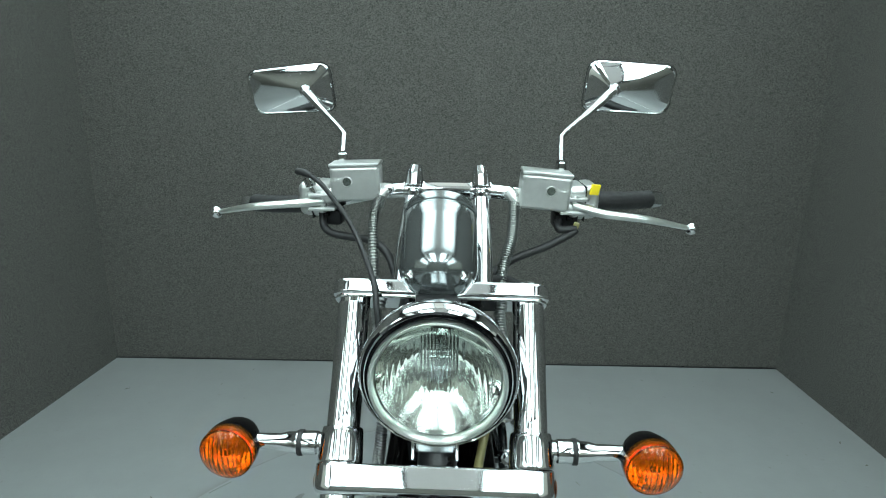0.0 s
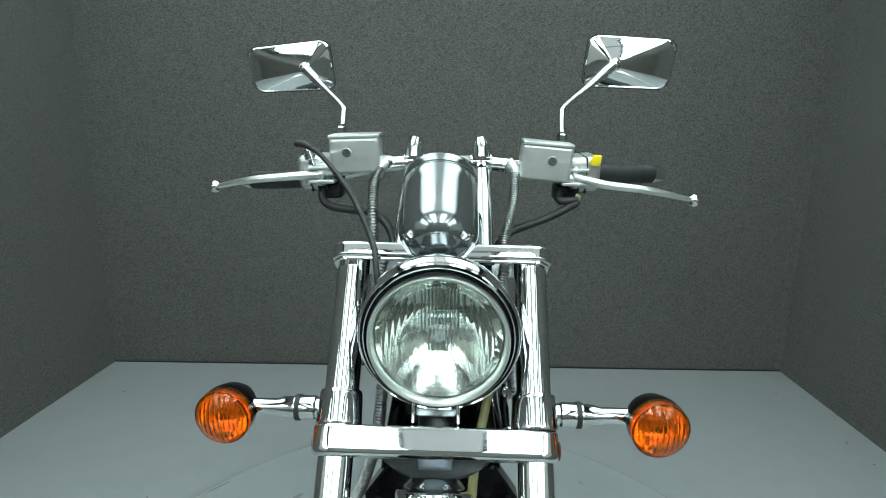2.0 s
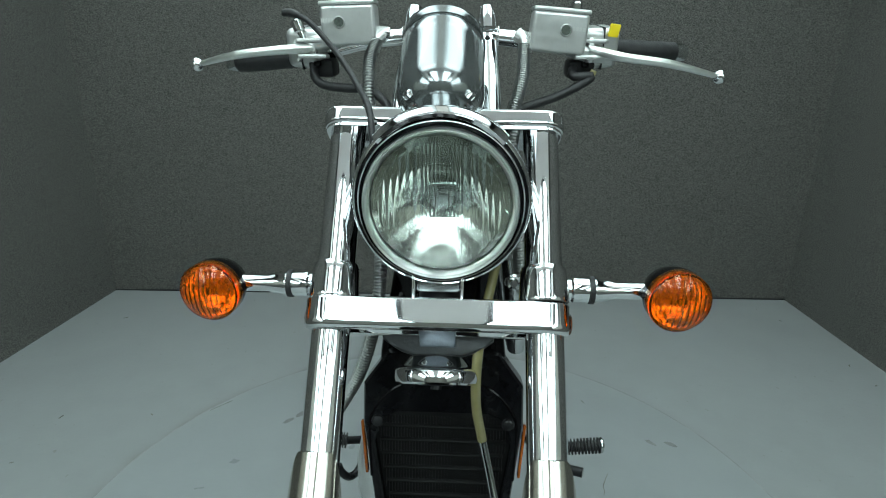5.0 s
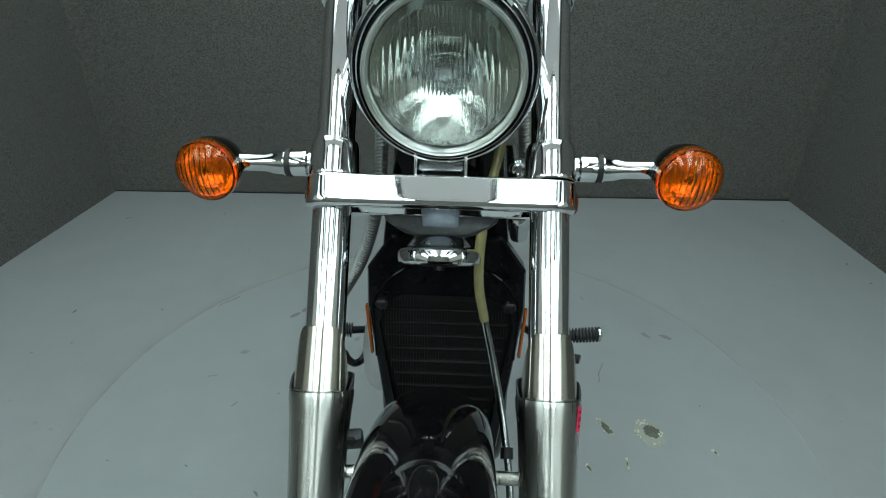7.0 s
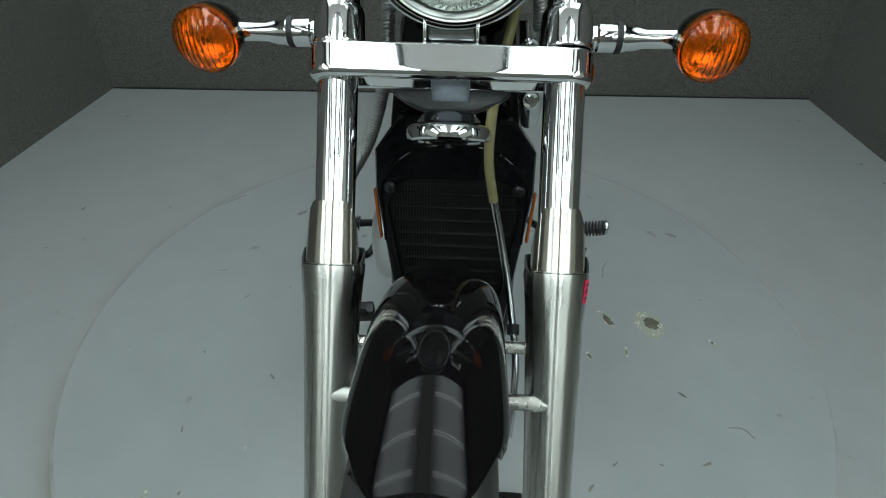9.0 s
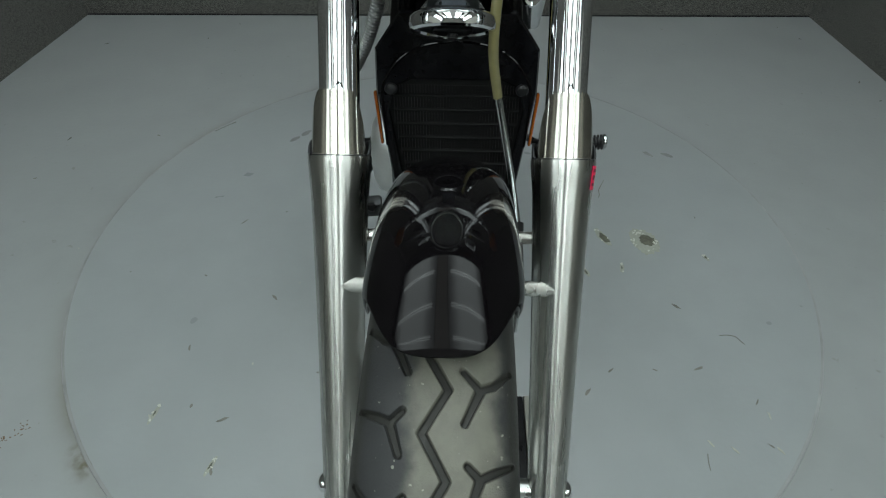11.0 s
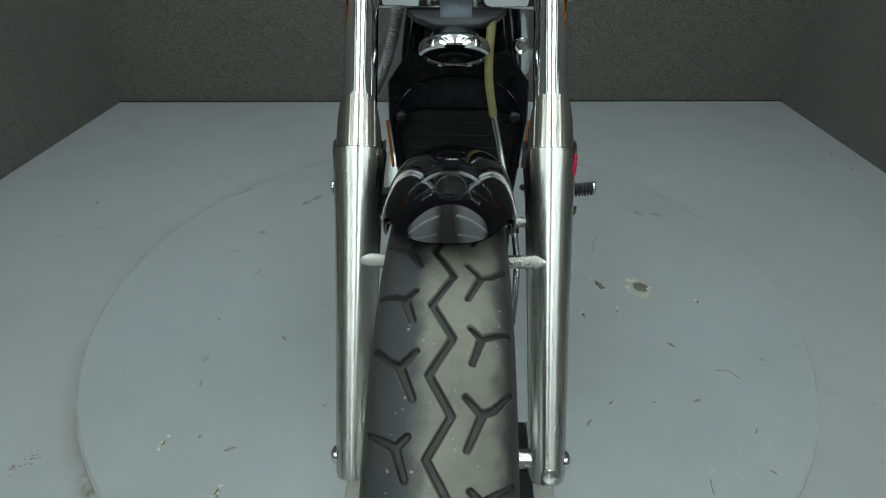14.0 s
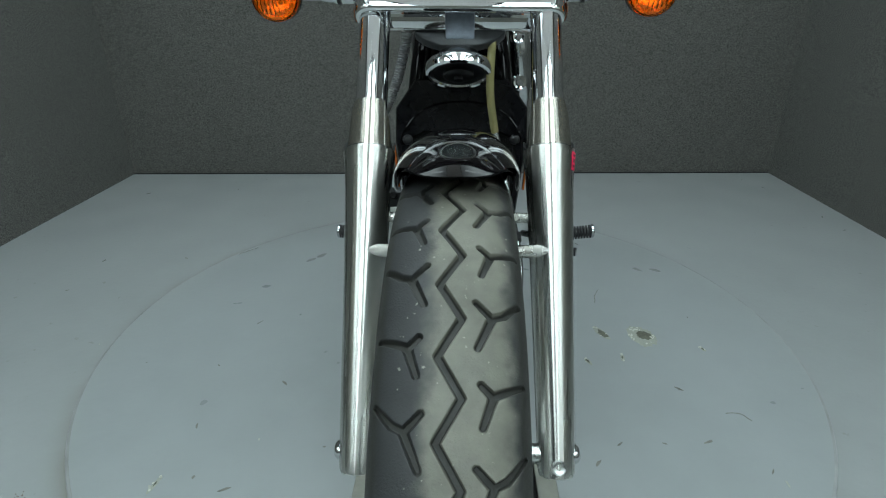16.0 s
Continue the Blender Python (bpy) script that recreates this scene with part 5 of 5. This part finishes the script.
part("shift_lever", pipe([(-0.185, 0.86, 0.300), (-0.205, 0.80, 0.262), (-0.222, 0.78, 0.256), (-0.238, 0.775, 0.272), (-0.243, 0.775, 0.292)], [0.007, 0.008, 0.009, 0.009, 0.007], 12, 24), SATIN_BLACK, bike, "black curved shift lever")
part("brake_pedal", pipe([(0.205, 0.86, 0.300), (0.250, 0.80, 0.290), (0.292, 0.78, 0.290)], [0.007, 0.008, 0.011, 0.011], 12, 14), SATIN_BLACK, bike, "black brake pedal with a rubber pad")
part("crankcase_cover", lathe([(0, 0.026), (0.028, 0.025), (0.050, 0.020), (0.064, 0.010), (0.070, -0.004), (0.070, -0.03), (0, -0.03)], 44, pose(-0.134, 0.62, 0.430, 0, -90, 0) @ Matrix.Diagonal((1.25, 0.9, 1.0, 1))), CAST, bike, "large rounded silver crankcase cover")
bracket = part("hose_bracket", box((0.020, 0.014, 0.026), pose(-0.086, 0.205, 0.640, 20, 0, 8), 0.003), RAW_CAST, bike, "small dark metal hose bracket on the fork leg")
part("bracket_bolt", lathe([(0, 0.004), (0.004, 0.004), (0.0058, 0.002), (0.0058, -0.004)], 6, pose(-0.086, 0.197, 0.646, 80, 0, 0)), SATIN_BLACK, bracket)
part("line_clip", lathe([(0.0045, -0.007), (0.0080, -0.0065), (0.0080, 0.0065), (0.0045, 0.007)], 18, pose(0.0865, 0.2720, 0.5520, -55, 0, 0)), RUBBER_BLACK, bike, "black rubber clip on the metal line")

# wheel channel on the turntable
chock = thing("wheel_channel", "low beige steel channel holding the front wheel", "wheel channel", pose(0.003, 0.347, 0.004, 0, 0, -2.4))
part("bed", box((0.30, 0.62, 0.064), pose(0, 0.02, 0.032), 0.003), SATIN_BLACK, chock)
for side in (-1, 1):
    part("rail", box((0.040, 0.62, 0.068), pose(side * 0.171, 0.02, 0.034), 0.004), CHANNEL, chock)

# chipped paint and grime on the floor


def mark(bm, x, y, w, l, turn, rng):
    """A thin uneven fleck or scratch on the floor."""
    n = 9
    out = []
    for k in range(n):
        a = 2 * math.pi * k / n
        q = 0.5 + 0.5 * rng.random()
        out.append((w / 2 * q * math.cos(a), l / 2 * q * math.sin(a)))
    inside = (x - 0.0116) ** 2 + (y - 1.227) ** 2 < 0.955 ** 2
    prism(out, 0.0007, pose(x, y, 0.004 if inside else 0.0, 0, 0, turn), 0, bm)


rng = random.Random(11)
dark, pale = bmesh.new(), bmesh.new()
for x, y in ((-0.972, 1.731), (0.529, 1.836), (-1.27, 1.484), (0.584, 0.959), (0.58, 0.777), (0.481, 0.773), (0.383, 0.773), (0.666, 0.594), (0.677, 0.692), (0.32, 0.717), (-0.56, 1.273), (-0.575, 0.834), (-0.524, 0.686), (-0.449, 0.655), (-0.412, 0.988), (-0.44, 0.545), (-1.468, 2.471), (1.599, 2.672), (1.643, 2.542), (1.69, 2.13), (1.69, 1.98), (-0.94, 2.69), (-1.04, 2.53), (-1.27, 1.71)):
    mark(dark, x, y, rng.uniform(0.004, 0.009), rng.uniform(0.010, 0.032), rng.uniform(-70, 70), rng)
for x, y in ((0.545, 0.600), (0.59, 0.585), (0.69, 0.66), (-0.60, 0.658), (0.68, 0.585)):
    mark(pale, x, y, rng.uniform(0.004, 0.008), rng.uniform(0.012, 0.030), rng.uniform(-40, 40), rng)
for k in range(26):
    a, d = rng.uniform(0, 2 * math.pi), rng.uniform(0.2, 1.25)
    mark(dark if k % 3 else pale, 0.01 + d * math.cos(a), 1.2 + 0.9 * d * math.sin(a), rng.uniform(0.002, 0.005), rng.uniform(0.003, 0.014), rng.uniform(0, 180), rng)
for x, y, turn in ((0.695, 1.617, 35), (0.757, 1.610, 50), (-0.462, 1.742, -40), (-0.496, 1.704, -50)):
    smudge = bmesh.new()
    mark(smudge, x, y, 0.022, 0.050, turn, rng)
    tagged(part("smudge", smudge, SMUDGE), "faint grey rubbed smudge on the floor paint", "floor mark", "floor smudges")
spray = bmesh.new()
for k in range(26):
    q = rng.random()
    mark(spray, -0.836 - 0.046 * q + rng.gauss(0, 0.007), 0.650 - 0.042 * q + rng.gauss(0, 0.007), rng.uniform(0.0015, 0.004), rng.uniform(0.002, 0.007), rng.uniform(0, 180), rng)
tagged(part("brown_spray", spray, RUST), "spray of small brown specks on the floor", "floor marks", kind="stuff")
tagged(part("floor_scuffs", dark, GRIME), "dark scuffs and scratches scattered over the floor", "floor marks", kind="stuff")
tagged(part("paint_flecks", pale, FLAKE), "pale chips of paint scattered over the floor", "floor marks", kind="stuff")


def ragged(w, l, rng, n=64, rough=0.45):
    """A closed outline with large lobes and a torn edge."""
    lobes = [(rng.uniform(0, 6.28), rng.uniform(0.4, 1.0), k) for k in (1, 2, 3, 5)]
    out = []
    for i in range(n):
        a = 2 * math.pi * i / n
        q = 1 + rough * (sum(s * math.sin(k * a + p) / (k + 1) for p, s, k in lobes) * 0.5 + rng.uniform(-0.22, 0.22))
        out.append((w / 2 * q * math.cos(a), l / 2 * q * math.sin(a)))
    return out


def paint_chip(x, y, w, l, turn, seed, bare=(0.0, 0.0, 0.45, 0.5), crumbs=0):
    """Chipped floor paint: a worn patch, the bare spot inside it and white crumbs at its edge."""
    rng = random.Random(seed)
    chip = thing("paint_chip", "chipped patch of floor paint with a dark bare spot", "floor damage", pose(x, y, 0.004, 0, 0, turn), group="paint chips")
    part("worn_patch", prism(ragged(w, l, rng), 0.0006), WORN, chip, sharp=80)
    bx, by, bw, bl = bare
    part("bare_spot", prism(ragged(w * bw, l * bl, rng, 40, 0.6), 0.0011, pose(w * bx, l * by, 0)), BARE, chip, sharp=80)
    if crumbs:
        bm = bmesh.new()
        for k in range(crumbs):
            a = rng.choice((rng.uniform(1.0, 2.3), rng.uniform(1.0, 2.3), rng.uniform(4.6, 6.4), rng.uniform(2.6, 3.6)))
            q = rng.uniform(0.66, 0.98)
            prism(ragged(rng.uniform(0.002, 0.007), rng.uniform(0.002, 0.006), rng, 7, 0.6), 0.0016, pose(w / 2 * q * math.cos(a), l / 2 * q * math.sin(a), 0.0004, 0, 0, rng.uniform(0, 180)), 0, bm)
        tagged(part("crumbs", bm, CRUMB, chip), "white crumbs of paint", kind="stuff")


WORN = material("worn_floor_paint", (0.30, 0.31, 0.265), 0.7, 0.0, 0.16, 120, 0.0003)
CRUMB = material("white_paint_crumbs", (0.52, 0.52, 0.46), 0.8, 0.0, 0.1, 200)
paint_chip(0.568, 1.190, 0.076, 0.100, 8, 21, (0.12, 0.03, 0.50, 0.46), 34)
paint_chip(0.457, 1.212, 0.024, 0.070, 22, 5, (0.05, -0.14, 0.75, 0.62), 6)
paint_chip(0.483, 1.090, 0.012, 0.034, -12, 7, (0, 0, 0.3, 0.3), 3)
paint_chip(0.385, 1.073, 0.012, 0.034, 24, 8, (0, 0.1, 0.5, 0.5), 5)
paint_chip(0.719, 1.128, 0.010, 0.026, 20, 9, (0, 0, 0.4, 0.4), 4)
paint_chip(-0.594, 0.669, 0.010, 0.045, -14, 12, (0, 0, 0.3, 0.3), 7)
paint_chip(-0.445, 0.556, 0.010, 0.040, -20, 13, (0, 0, 0.4, 0.4), 6)
hairs = bmesh.new()
for line in ([(0.661, 0.868), (0.680, 0.869), (0.697, 0.864), (0.704, 0.852), (0.710, 0.842)], [(0.516, 1.470), (0.502, 1.445), (0.490, 1.420), (0.488, 1.400), (0.482, 1.385)], [(-0.781, 1.752), (-0.758, 1.779), (-0.725, 1.813)], [(0.531, 0.578), (0.527, 0.562), (0.525, 0.545)]):
    pipe([(x, y, 0.0046) for x, y in line], 0.0010, 6, 16, hairs)
tagged(part("floor_hairs", hairs, GRIME), "thin dark hairs lying on the floor", "floor marks", kind="stuff")
